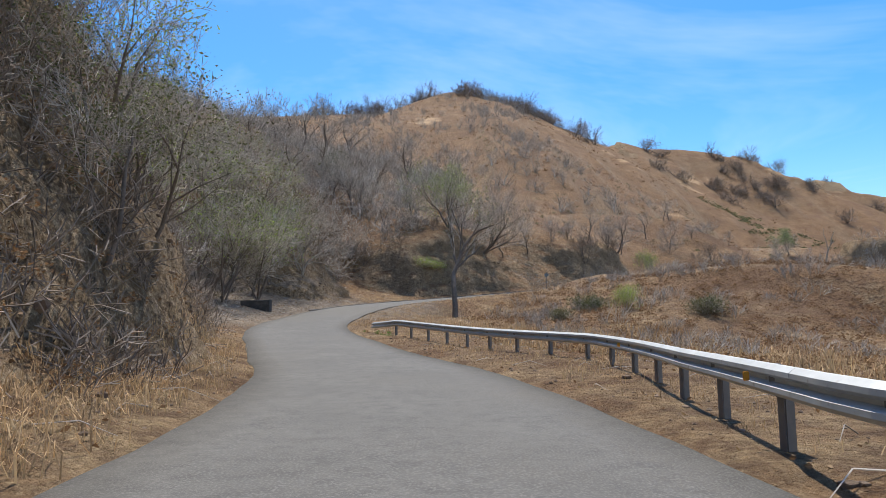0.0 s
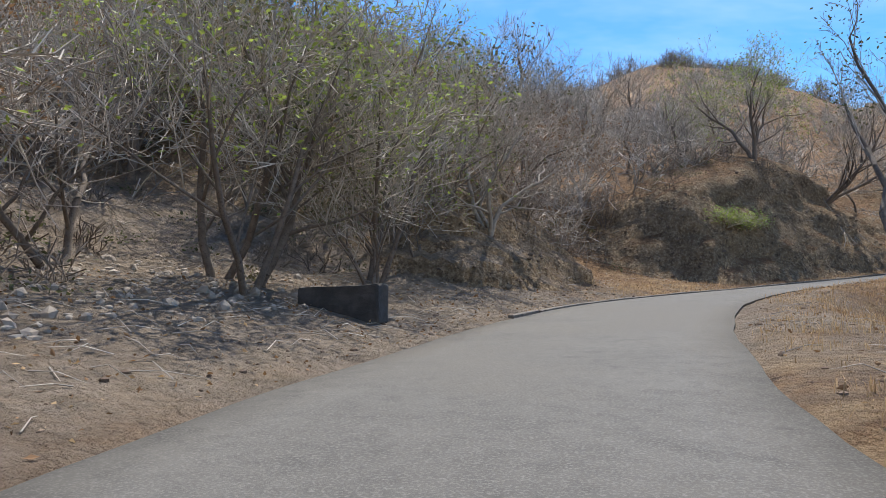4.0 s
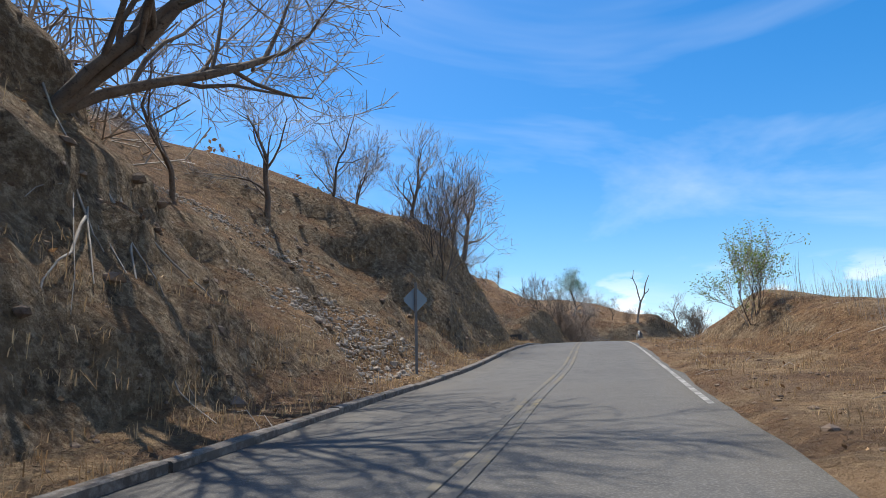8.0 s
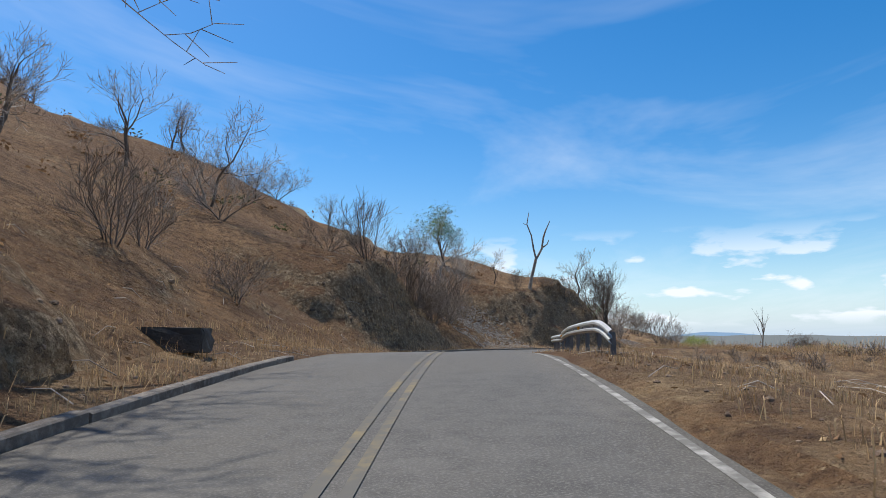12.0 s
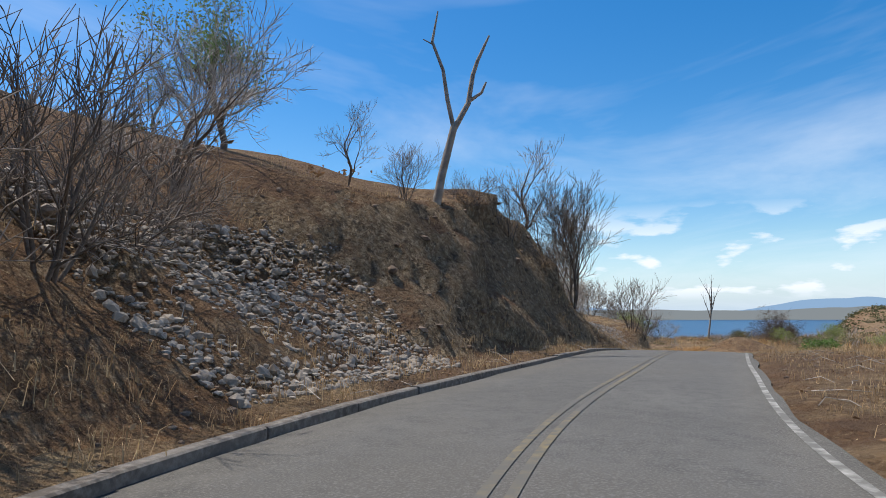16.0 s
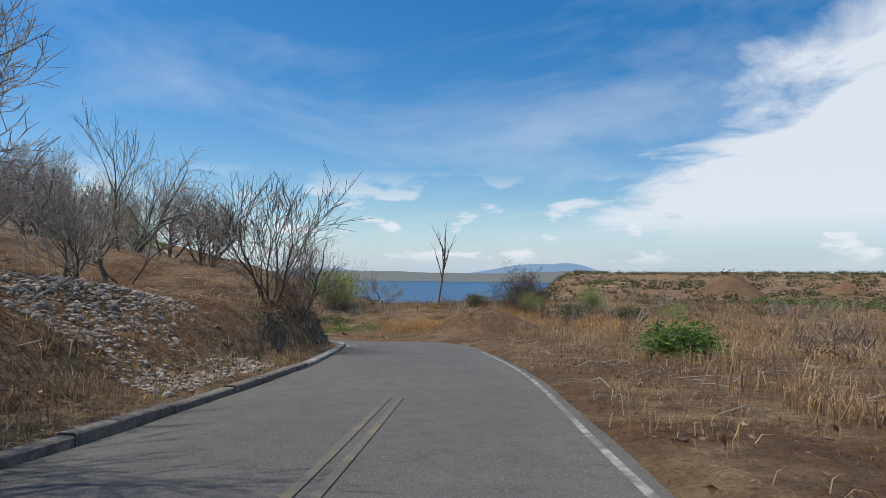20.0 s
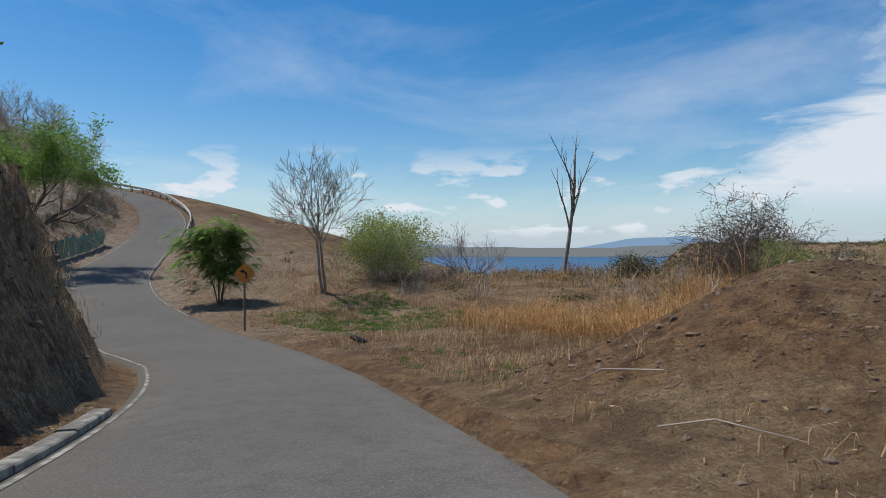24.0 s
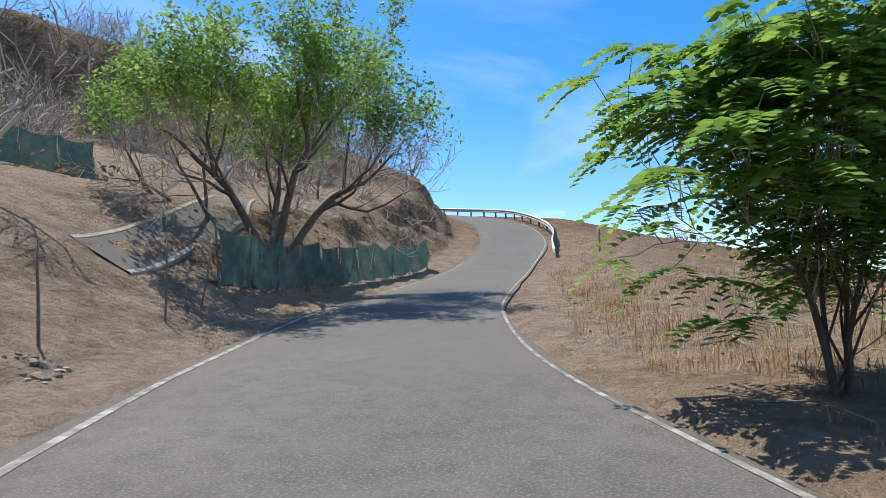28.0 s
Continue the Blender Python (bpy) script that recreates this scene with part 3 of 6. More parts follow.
def axis(lo, hi, step, out_lo, out_hi, grow, mid_lo, mid_hi, mid=4.0):
    """Grid lines: close by the road, a few metres apart over the hills, then ever wider."""
    def outward(start, near_end, far_end, sign):
        a, g = [start], step
        while sign * a[-1] < sign * far_end:
            g = min(g * grow, mid) if sign * a[-1] < sign * near_end else g * grow
            a.append(a[-1] + sign * g)
        return a[1:]
    return np.array(outward(lo, mid_lo, out_lo, -1)[::-1] + list(np.arange(lo, hi + 1e-6, step)) + outward(hi, mid_hi, out_hi, 1))


gx = axis(-36, 205, 0.42, -4200, 4400, 1.2, -190, 520)
gy = axis(-14, 215, 0.42, -4200, 4400, 1.2, -14, 760)
gx, gy = gx[:len(gx) - 1 + len(gx) % 2], gy[:len(gy) - 1 + len(gy) % 2]
GX, GY = np.meshgrid(gx, gy, indexing="ij")
GZ = land_form(GX, GY)
sN, dN = nearest(GX.ravel(), GY.ravel())
away = smooth01(np.abs(dN).reshape(GX.shape), 7.5, 15)
close = (smooth01(GX, -40, -30) * (1 - smooth01(GX, 200, 208)) * (1 - smooth01(GY, 210, 220))) * away
for _ in range(60):                                  # slopes wear smooth away from the road
    g = np.pad(GZ, 1, mode="edge")
    GZ = GZ + 0.6 * close * ((g[:-2, 1:-1] + g[2:, 1:-1] + g[1:-1, :-2] + g[1:-1, 2:]) / 4 - GZ)
GZ = GZ + away * (0.22 * fbm(GX, GY, 3.5, 4, 71) + 0.8 * fbm(GX, GY, 22, 3, 73) * smooth01(np.abs(dN).reshape(GX.shape), 20, 60))


def land(x, y):
    """Height of the finished ground."""
    x, y = np.asarray(x, float), np.asarray(y, float)
    i = np.clip(np.searchsorted(gx, x) - 1, 0, len(gx) - 2)
    j = np.clip(np.searchsorted(gy, y) - 1, 0, len(gy) - 2)
    u, w = np.clip((x - gx[i]) / (gx[i + 1] - gx[i]), 0, 1), np.clip((y - gy[j]) / (gy[j + 1] - gy[j]), 0, 1)
    return (GZ[i, j] * (1 - u) + GZ[i + 1, j] * u) * (1 - w) + (GZ[i, j + 1] * (1 - u) + GZ[i + 1, j + 1] * u) * w


def ground_at(x, y):
    return float(land(x, y))


# crumbly relief on the cut faces: push the surface sideways where it is steep
sx_, sy_ = np.gradient(GZ, gx, gy)
steep = smooth01(np.hypot(sx_, sy_), 0.5, 1.3)
clear = smooth01(np.abs(dN).reshape(GX.shape), HALF + 0.7, HALF + 1.6)
sG = sN.reshape(GX.shape)
rug = fbm(sG * 0.75, GZ * 1.5 + 0.15 * sG, 1.5, 4, 61) * 0.62 + np.abs(fbm(sG, GZ * 1.2, 0.8, 2, 67)) * 0.22
GV = np.stack([GX - rug * steep * clear * np.sign(sx_) * np.abs(sx_) / (np.hypot(sx_, sy_) + 1e-6),
               GY - rug * steep * clear * np.sign(sy_) * np.abs(sy_) / (np.hypot(sx_, sy_) + 1e-6),
               GZ + 0.25 * rug * steep * clear], axis=-1).reshape(-1, 3)
nx_, ny_ = GX.shape
# fine squares beside the road, squares twice as wide elsewhere, with the seam drawn straight
FG = GV.reshape(nx_, ny_, 3)
bi, bj = np.meshgrid(np.arange(0, nx_ - 2, 2), np.arange(0, ny_ - 2, 2), indexing="ij")
dA = np.abs(dN).reshape(GX.shape)
fine = np.minimum.reduce([dA[bi, bj], dA[bi + 2, bj], dA[bi, bj + 2], dA[bi + 2, bj + 2]]) < 14
ci_, cj_ = bi[~fine], bj[~fine]
for oi, oj, ai, aj in ((1, 0, 1, 0), (1, 2, 1, 0), (0, 1, 0, 1), (2, 1, 0, 1)):
    m_i, m_j = ci_ + oi, cj_ + oj
    FG[m_i, m_j] = (FG[m_i - ai, m_j - aj] + FG[m_i + ai, m_j + aj]) / 2
GV = FG.reshape(-1, 3)


def quads(i, j, k):
    q = (i * ny_ + j).ravel()
    return np.stack([q, q + k * ny_, q + k * ny_ + k, q + k], axis=1)


fi_, fj_ = bi[fine], bj[fine]
faces_ = [quads(fi_ + a, fj_ + b, 1) for a in (0, 1) for b in (0, 1)] + [quads(ci_, cj_, 2)]
used = np.unique(np.concatenate(faces_))
back = np.zeros(len(GV), dtype=np.int64)
back[used] = np.arange(len(used))
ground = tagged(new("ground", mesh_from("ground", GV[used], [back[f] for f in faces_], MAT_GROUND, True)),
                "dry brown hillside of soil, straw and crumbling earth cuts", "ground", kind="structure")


# ---- road, lines, kerbs ----
def ribbon(name, s0, s1, d0, d1, h, mat, thick=0.0, step=0.5, wob=0.0, seed=0, crown=0.0):
    s = np.arange(s0, s1 + 1e-6, step)
    k = max(2, int(abs(d1 - d0) / 1.1) + 2) if crown else 2
    cols = []
    for u in np.linspace(0, 1, k):
        d = d0 + (d1 - d0) * u
        off = wob * fbm(s, s * 0 + d * 3, 3.0, 3, seed) if (u in (0, 1)) else 0
        cols.append(on_road(s, d + off, h - crown * (d / HALF) ** 2))
    v = np.stack(cols, axis=1)
    n, polys = len(s), []
    i, j = np.meshgrid(np.arange(n - 1), np.arange(k - 1), indexing="ij")
    a = (i * k + j).ravel()
    polys.append(np.stack([a, a + 1, a + k + 1, a + k], axis=1)[:, ::-1 if d1 > d0 else 1])
    verts = v.reshape(-1, 3)
    if thick:
        low = verts - [0, 0, thick]
        m = len(verts)
        verts = np.vstack([verts, low])
        for col in (0, k - 1):
            a = np.arange(n - 1) * k + col
            polys.append(np.stack([a, a + k, a + k + m, a + m], axis=1))
    return mesh_from(name, verts, polys, mat, bool(crown))


road = tagged(new("road", ribbon("road", 0, RS[-1] - 1, HALF, -HALF, 0.02, MAT_ASPHALT, 0.3, wob=0.12, seed=3, crown=0.05)), "worn grey asphalt two-lane road", "road", kind="structure")


def strip(name, label, s0, s1, d, w, h, mat, thick=0.0, wob=0.0):
    return tagged(new(name, ribbon(name, s0, s1, d + w / 2, d - w / 2, h, mat, thick, wob=wob, seed=int(s0))), label, name.replace("_", " "), kind="structure")


# ---- the bay and what lies beyond it ----
def sheet(name, x0, x1, y0, y1, z, mat):
    return mesh_from(name, [(x0, y0, z), (x1, y0, z), (x1, y1, z), (x0, y1, z)], [[[0, 1, 2, 3]]], mat)


tagged(new("water", sheet("water", 500, 4700, -1700, 2600, SEA, MAT_WATER)), "deep blue bay water below the hills", "water", kind="structure")


def silhouette(name, label, mat, az0, az1, r, base, profile, seed):
    """A far range as a standing ribbon of rounded ridges, with depth."""
    a = np.radians(np.linspace(az0, az1, 160))
    h = profile(np.degrees(a)) + base
    rows = []
    for rr, k in ((r - 60, 0.0), (r, 1.0), (r + 120, 0.0)):
        rows.append(np.stack([105 - np.sin(a) * rr, 132 + np.cos(a) * rr, np.where(k > 0, h, base)], axis=1))
    v = np.concatenate(rows)
    n = len(a)
    i = np.arange(n - 1)
    f = [np.stack([i + n * k, i + 1 + n * k, i + 1 + n * (k + 1), i + n * (k + 1)], axis=1) for k in (0, 1)]
    return tagged(new(name, mesh_from(name, v, f, mat, True)), label, "backdrop", kind="structure")


def peaks(*bumps):
    return lambda az: sum(h * np.exp(-((az - c) / w) ** 2) for c, w, h in bumps) + 5 * fbm(az * 3, az * 0, 4.0, 4, 77)


silhouette("backdrop_coast", "low coast across the bay, its haze painted as a glow", MAT_COAST, -104, -40, 3900, SEA, peaks((-75, 14, 58), (-95, 9, 62), (-55, 10, 56)), 1)
silhouette("backdrop_mountain", "volcano range on the horizon, its blue haze painted as a glow", MAT_MOUNTAIN, -112, -50, 4500, SEA, peaks((-88.6, 4.0, 75), (-93, 2.6, 65), (-70, 4, 45), (-80, 30, 40)), 2)


# ---- plants ----
def grow(rng, height, radius, levels, spread=0.6, limbs=4, lean=(0, 0), clear=0.3, droop=0.0, stems=1, gnarl=0.18, ratio=0.62, flare=1.0, plain=False):
    """Segments of a tree by level: rows of x0 y0 z0 x1 y1 z1 r0 r1; and the tips of the twigs with their directions."""
    segs = [[] for _ in range(levels + 1)]
    tips = []

    def unit(v):
        return v / (np.linalg.norm(v) + 1e-9)

    def branch(p, d, length, r, level):
        n = (5, 4, 3, 2, 1)[level] if not plain else (3, 2, 1, 1, 1)[level]
        step = length / n
        taper = r * (0.60 if level == 0 else 0.40)
        pts = [(p, d, r)]
        for i in range(n):
            up = np.array([0, 0, 0.10 if level else 0.02]) - np.array([0, 0, droop * level * 0.10])
            d = unit(d + rng.normal(0, gnarl, 3) + up)
            q = p + d * step
            r1 = r + (taper - r) * (i + 1) / n
            segs[level].append((*p, *q, pts[-1][2], r1))
            p = q
            pts.append((p, d, r1))
        if level == levels:
            tips.append((p, d))
            return
        kids = limbs if level == 0 else (4 if level == 1 else 3)
        first = clear if level == 0 else 0.25
        for k in range(kids):
            u = first + (1 - first) * (k + rng.uniform(0.2, 0.9)) / kids
            i = min(n - 1, int(u * n))
            base, bd, br = pts[i][0] * (1 - (u * n - i)) + pts[i + 1][0] * (u * n - i), pts[i + 1][1], pts[i + 1][2]
            side = unit(np.cross(bd, rng.normal(0, 1, 3)))
            kd = unit(bd * (1 - spread * 0.75) + side * spread + np.array([0, 0, 0.12]))
            branch(base, kd, length * ratio * rng.uniform(0.75, 1.15) * (1.15 if level == 0 else 1.0), br * 0.62, level + 1)
        branch(p, unit(d + rng.normal(0, 0.2, 3)), length * ratio * 0.9, pts[-1][2] * 0.9, level + 1)

    for k in range(stems):
        a = 2 * np.pi * (k + rng.uniform(0, 0.6)) / stems
        out = 0.0 if stems == 1 else rng.uniform(0.3, 0.75) * flare
        d0 = unit(np.array([lean[0] + out * math.cos(a), lean[1] + out * math.sin(a), 1.0]))
        branch(np.array([0.02 * stems * math.cos(a), 0.02 * stems * math.sin(a), -0.35]), d0, height * 0.46 * rng.uniform(0.85, 1.1), radius * (1 if stems == 1 else 0.7), 0)
    return segs, tips


def leaf_cloud(rng, tips, per, size, spread, fold=0.35):
    """Small leaves round the tips of the twigs: two-sided blades, folded along the rib."""
    p = np.array([t[0] for t in tips])
    p = np.repeat(p, per, axis=0) + rng.normal(0, spread, (len(tips) * per, 3))
    n = len(p)
    d = rng.normal(0, 1, (n, 3))
    d[:, 2] *= 0.5
    d /= np.linalg.norm(d, axis=1)[:, None]
    w = np.cross(d, rng.normal(0, 1, (n, 3)))
    w /= np.linalg.norm(w, axis=1)[:, None]
    up = np.cross(w, d)
    s = size * rng.uniform(0.6, 1.35, (n, 1))
    v = np.stack([p, p + d * s * 0.5 + w * s * 0.26 + up * s * fold * 0.2, p + d * s, p + d * s * 0.5 - w * s * 0.26 + up * s * fold * 0.2], axis=1)
    b = np.arange(n) * 4
    return v.reshape(-1, 3), np.concatenate([np.stack([b, b + 1, b + 2], axis=1), np.stack([b, b + 2, b + 3], axis=1)])


def fitted(segs, tips, wide, tall):
    """Stretch a grown tree to a crown's radius and height."""
    ends = np.array([p for p, d in tips])
    k = wide / np.percentile(np.hypot(ends[:, 0], ends[:, 1]), 97)
    fit = np.array([k, k, tall / np.percentile(ends[:, 2], 98)])
    return [[(*(np.array(s[:3]) * fit), *(np.array(s[3:6]) * fit), s[6], s[7]) for s in lv] for lv in segs], [(p * fit, d) for p, d in tips]


def tree_meshes(name, seed, height, radius, levels=3, bark=None, leaf=None, per=0, size=0.12, lspread=0.25, twig=None, crown=None, low=0.0, thin=0.012, **kw):
    rng = np.random.default_rng(seed)
    segs, tips = grow(rng, height, radius, levels, **kw)
    if crown:
        segs, tips = fitted(segs, tips, *crown)
    bark = bark or MAT_BARK
    v0, q0_ = tubes(segs[0], 8)
    v1, q1 = tubes(segs[1], 6)
    out = [("trunk", mesh_from(name + "_trunk", np.vstack([v0, v1]), [q0_, q1 + len(v0)], bark, True))]
    fine = [s for lv in segs[2:] for s in lv]
    if fine:
        v2, q2 = tubes([(*s[:6], max(s[6], thin), max(s[7], thin * 0.6)) for s in fine], 3)
        out.append(("crown", mesh_from(name + "_crown", v2, [q2], twig or MAT_TWIG)))
    if leaf and per:
        lv, lf = leaf_cloud(rng, [q for q in tips if q[0][2] > low], per, size, lspread)
        out.append(("foliage", mesh_from(name + "_foliage", lv, [lf], leaf)))
    return out


def plant(kind, meshes, x, y, turn=0.0, scale=1.0, label="", category="tree", group="", sink=0.0, tilt=(0, 0)):
    """Stand a plant on the ground: one thing with its trunk, limbs, crown and leaves."""
    s_, d_ = nearest(np.array([x]), np.array([y]))
    if abs(d_[0]) < 4.3:
        x, y = on_road(float(s_[0]), 4.6 * float(np.sign(d_[0])))[:2]
    top = new(kind)
    top.empty_display_size = 0.3
    top.matrix_world = pose(x, y, ground_at(x, y) - sink, tilt[0], tilt[1], turn) @ Matrix.Scale(scale, 4)
    for name, me in meshes:
        part(name, me, top)
    return tagged(top, label, category, group)


BARE = [tree_meshes("bare_a", 11, 8, 0.16, 4, limbs=5, spread=0.62), tree_meshes("bare_b", 12, 8, 0.15, 4, limbs=4, spread=0.72, stems=2),
        tree_meshes("bare_c", 13, 7, 0.12, 4, limbs=5, spread=0.55, stems=3, clear=0.15), tree_meshes("bare_d", 14, 9, 0.17, 4, limbs=5, spread=0.8, clear=0.45),
        tree_meshes("bare_e", 15, 8, 0.13, 4, limbs=4, spread=0.5, gnarl=0.22)]
THIN = [tree_meshes("thin_a", 21, 8, 0.075, 3, limbs=5, spread=0.42, clear=0.4), tree_meshes("thin_b", 22, 7, 0.07, 3, limbs=5, spread=0.5, clear=0.3, stems=2)]
SHRUB = [tree_meshes("shrub_a", 31, 4.2, 0.05, 3, twig=MAT_BRUSH, thin=0.009, limbs=5, spread=0.5, clear=0.1, stems=5, plain=True), tree_meshes("shrub_b", 32, 3.4, 0.045, 3, twig=MAT_BRUSH, thin=0.009, limbs=5, spread=0.62, clear=0.1, stems=6, plain=True)]
TINTED = [tree_meshes("tinted_a", 41, 8, 0.13, 4, leaf=MAT_LEAF_OLIVE, per=2, size=0.13, limbs=4, spread=0.62, stems=2, plain=True), tree_meshes("tinted_b", 42, 7, 0.11, 4, leaf=MAT_LEAF_YELLOW, per=2, size=0.12, limbs=4, spread=0.6, stems=2, plain=True),
          tree_meshes("tinted_c", 43, 8, 0.13, 4, leaf=MAT_LEAF_RUST, per=2, size=0.12, limbs=4, spread=0.6, stems=3, clear=0.15, plain=True)]


def bare(x, y, i=0, scale=1.0, turn=None, label="leafless grey-brown tree on the dry slope", **kw):
    return plant("bare_tree", BARE[i % len(BARE)], x, y, (x * 37 + y * 91) % 360 if turn is None else turn, scale, label, "tree", "leafless trees", **kw)


# landmarks along the way, by name
plant("roadside_tree", tree_meshes("treeA", 101, 22, 0.30, 4, leaf=MAT_LEAF_OLIVE, per=2, size=0.16, limbs=7, spread=0.36, clear=0.65, ratio=0.44), 1.2, 64.3, 30, 1.0, "tall forked tree with sparse olive leaves on the grass bend")
plant("white_tree", tree_meshes("wtree", 102, 8.5, 0.17, 4, bark=MAT_PALE_BARK, limbs=5, spread=0.72, stems=4, clear=0.2, droop=0.4), -15.0, 67.4, 0, 1.0, "pale many-stemmed leafless tree at the foot of the slope")
plant("green_crown_tree", tree_meshes("gcrown", 103, 10, 0.22, 4, leaf=MAT_LEAF_YELLOW, per=3, size=0.15, lspread=0.3, limbs=5, spread=0.66, stems=3, clear=0.35), 0.9, 93.2, 0, 1.1, "tree with a thin yellow-green crown on top of the mound")
plant("leaning_tree", tree_meshes("lean", 104, 12.5, 0.19, 4, limbs=8, spread=0.58, stems=3, clear=0.22, lean=(1.3, -0.65), gnarl=0.15, flare=0.8), 6.1, 94.6, 0, 1.0, "fan-shaped leafless tree leaning out over the road")

def snag(x, y, right, trunk, prongs, label):
    """A dead tree drawn limb by limb: rows of metres to the right, up, and radius."""
    top = tagged(new("dead_tree"), label, "tree")
    top.matrix_world = pose(x, y, ground_at(x, y) - 0.2)
    for name, rows in [("trunk", trunk)] + [("limb", q) for q in prongs]:
        seg = [(right[0] * a[0], right[1] * a[0], a[1], right[0] * b[0], right[1] * b[0], b[1], a[2], b[2]) for a, b in zip(rows[:-1], rows[1:])]
        v, f = tubes(seg, 8)
        part(name, mesh_from("snag_" + name, v, [f], MAT_PALE_BARK, True), top)


snag(85.2, 141.0, (0.57, -0.82), [(0, 0, 0.19), (0.22, 1.2, 0.17), (0.5, 2.3, 0.155), (0.75, 3.3, 0.15)],
     [[(0.75, 3.2, 0.10), (0.5, 4.4, 0.09), (0.32, 5.7, 0.075), (-0.12, 6.9, 0.06), (0.12, 8.2, 0.03)],
      [(-0.12, 6.8, 0.035), (-0.5, 7.0, 0.02)],
      [(0.75, 3.2, 0.12), (1.35, 4.3, 0.11), (1.55, 5.5, 0.095), (1.75, 6.1, 0.08), (2.25, 7.2, 0.04)],
      [(1.4, 4.4, 0.08), (1.9, 4.75, 0.06), (2.1, 5.2, 0.04)]], "bleached dead tree with two bare forks on the bank")
plant("pale_green_tree", tree_meshes("pgreen", 106, 9, 0.17, 4, leaf=MAT_LEAF_PALE, per=8, size=0.15, lspread=0.28, limbs=6, spread=0.6, stems=1, clear=0.3), 82, 150, 0, 0.95, "grey-green leafy tree on the hill behind the bank")
plant("pale_trunk_tree", tree_meshes("ptrunk", 121, 8, 0.15, 4, bark=MAT_PALE_BARK, limbs=6, spread=0.66, clear=0.35, lean=(0.12, 0.1)), 77.1, 146.0, 0, 0.8, "leafless tree with a pale leaning trunk above the stones")
bare(83.9, 144.6, 4, 0.5)
plant("cliff_tree", tree_meshes("cliff", 107, 9.4, 0.13, 4, twig=MAT_BARK, limbs=7, spread=0.40, stems=5, clear=0.12, lean=(0.12, -0.02), flare=0.55), 100.2, 140.8, 0, 0.85, "many-stemmed leafless tree on the edge of the cut")
plant("fork_tree", tree_meshes("fork", 108, 9.6, 0.13, 4, bark=MAT_PALE_BARK, limbs=5, spread=0.62, twig=MAT_BRUSH, stems=2, clear=0.82, flare=0.10, ratio=0.56, gnarl=0.12), 156.2, 155.6, 20, 1.0, "slender leafless tree with two pale trunks")
plant("slim_dead_tree", tree_meshes("slim", 109, 9.5, 0.11, 2, bark=MAT_PALE_BARK, twig=MAT_PALE_BARK, limbs=6, spread=0.30, clear=0.45, ratio=0.42, gnarl=0.12), 171, 144.8, 0, 1.5, "slim grey dead tree standing in dry grass")
plant("spreading_tree", tree_meshes("midt", 110, 6.2, 0.13, 4, bark=MAT_BARK, twig=MAT_BARK, leaf=MAT_LEAF_RUST, per=1, size=0.08, limbs=8, spread=0.80, stems=6, clear=0.12, droop=0.9, flare=1.3), 158.4, 134.4, 0, 0.92, "wide tangled half-bare tree above the valley")
plant("umbrella_tree", tree_meshes("gtree", 117, 9.0, 0.24, 4, leaf=MAT_LEAF_BRIGHT, per=24, size=0.17, lspread=0.24, limbs=4, spread=0.62, stems=5, clear=0.55, ratio=0.60, flare=1.3, crown=(6.0, 7.9), low=4.6), *on_road(315.6, 6.1)[:2], 180, 1.0, "broad green tree with many bare stems behind the net fence")
bare(31.6, 115, 3, 1.15)
bare(50.9, 142, 1, 1.0)
bare(47, 146, 0, 0.9)
for s_, d_, k_, i_ in ((166.1, 7.6, 0.8, 2), (169, 9.0, 0.85, 1), (163.0, 9.5, 0.85, 0), (173, 12.5, 0.5, 3)):
    bare(*on_road(s_, d_)[:2], i_, k_)
bare(74.0, 142.3, 2, 0.75)
for i, (x, y, k) in enumerate([(100, 166, 0.8), (105, 168, 0.75), (94, 168, 0.8), (104.5, 143.4, 0.6), (107.5, 144.5, 0.5), (110.8, 144.5, 0.5), (113.5, 145.5, 0.45), (97.5, 143, 0.85), (108, 146, 0.9), (103, 150, 0.9),
                               (177.8, 153.5, 0.75), (119.5, 133.5 + 8.2, 0.45), (9.5, 99.5, 0.7), (14, 104, 0.8), (18.5, 107.5, 0.7), (22, 112, 0.65), (-4, 96, 0.9), (-9, 92, 0.8), (36, 128, 0.7), (60, 152, 0.6), (66, 158, 0.6), (70, 155, 0.55), (80, 152, 0.6)]):
    bare(x, y, i + 2, k)
for i, (x, y, k) in enumerate([(66, 136.2, 0.9), (64.5, 135, 1.0), (68.5, 137.2, 1.1), (70.5, 138.5, 0.9), (62.5, 134.5, 0.8), (72, 140, 0.8), (83, 141, 0.6), (89, 141.5, 0.7), (92, 141, 0.8), (95, 140.6, 0.7), (117.2, 142.0, 1.25), (118.8, 141.6, 1.0), (122, 147, 1.0),
                               (25.5, 109.5, 0.8), (31, 114, 0.7), (-6, 85, 0.8), (-10.5, 84, 0.9), (-14, 72, 0.9), (-18, 66, 1.0), (-12, 73, 0.8), (38, 122, 0.8), (43, 124, 0.8), (40.5, 126, 0.7)]):
    plant("bare_shrub", SHRUB[i % 2], x, y, i * 77, k, "leafless bushy shrub with many thin stems", "shrub", "leafless shrubs")
for i, (s_, d_, k_) in enumerate([(198, 7.0, 1.1), (200.5, 6.6, 1.25), (203, 6.8, 1.15), (205, 7.4, 1.3), (207.5, 7.0, 1.0), (196, 8.5, 0.9)]):
    plant("bare_shrub", SHRUB[i % 2], *on_road(s_, d_)[:2], i * 77 + 20, k_, "leafless bushy shrub on top of the earth cliff", "shrub", "leafless shrubs")
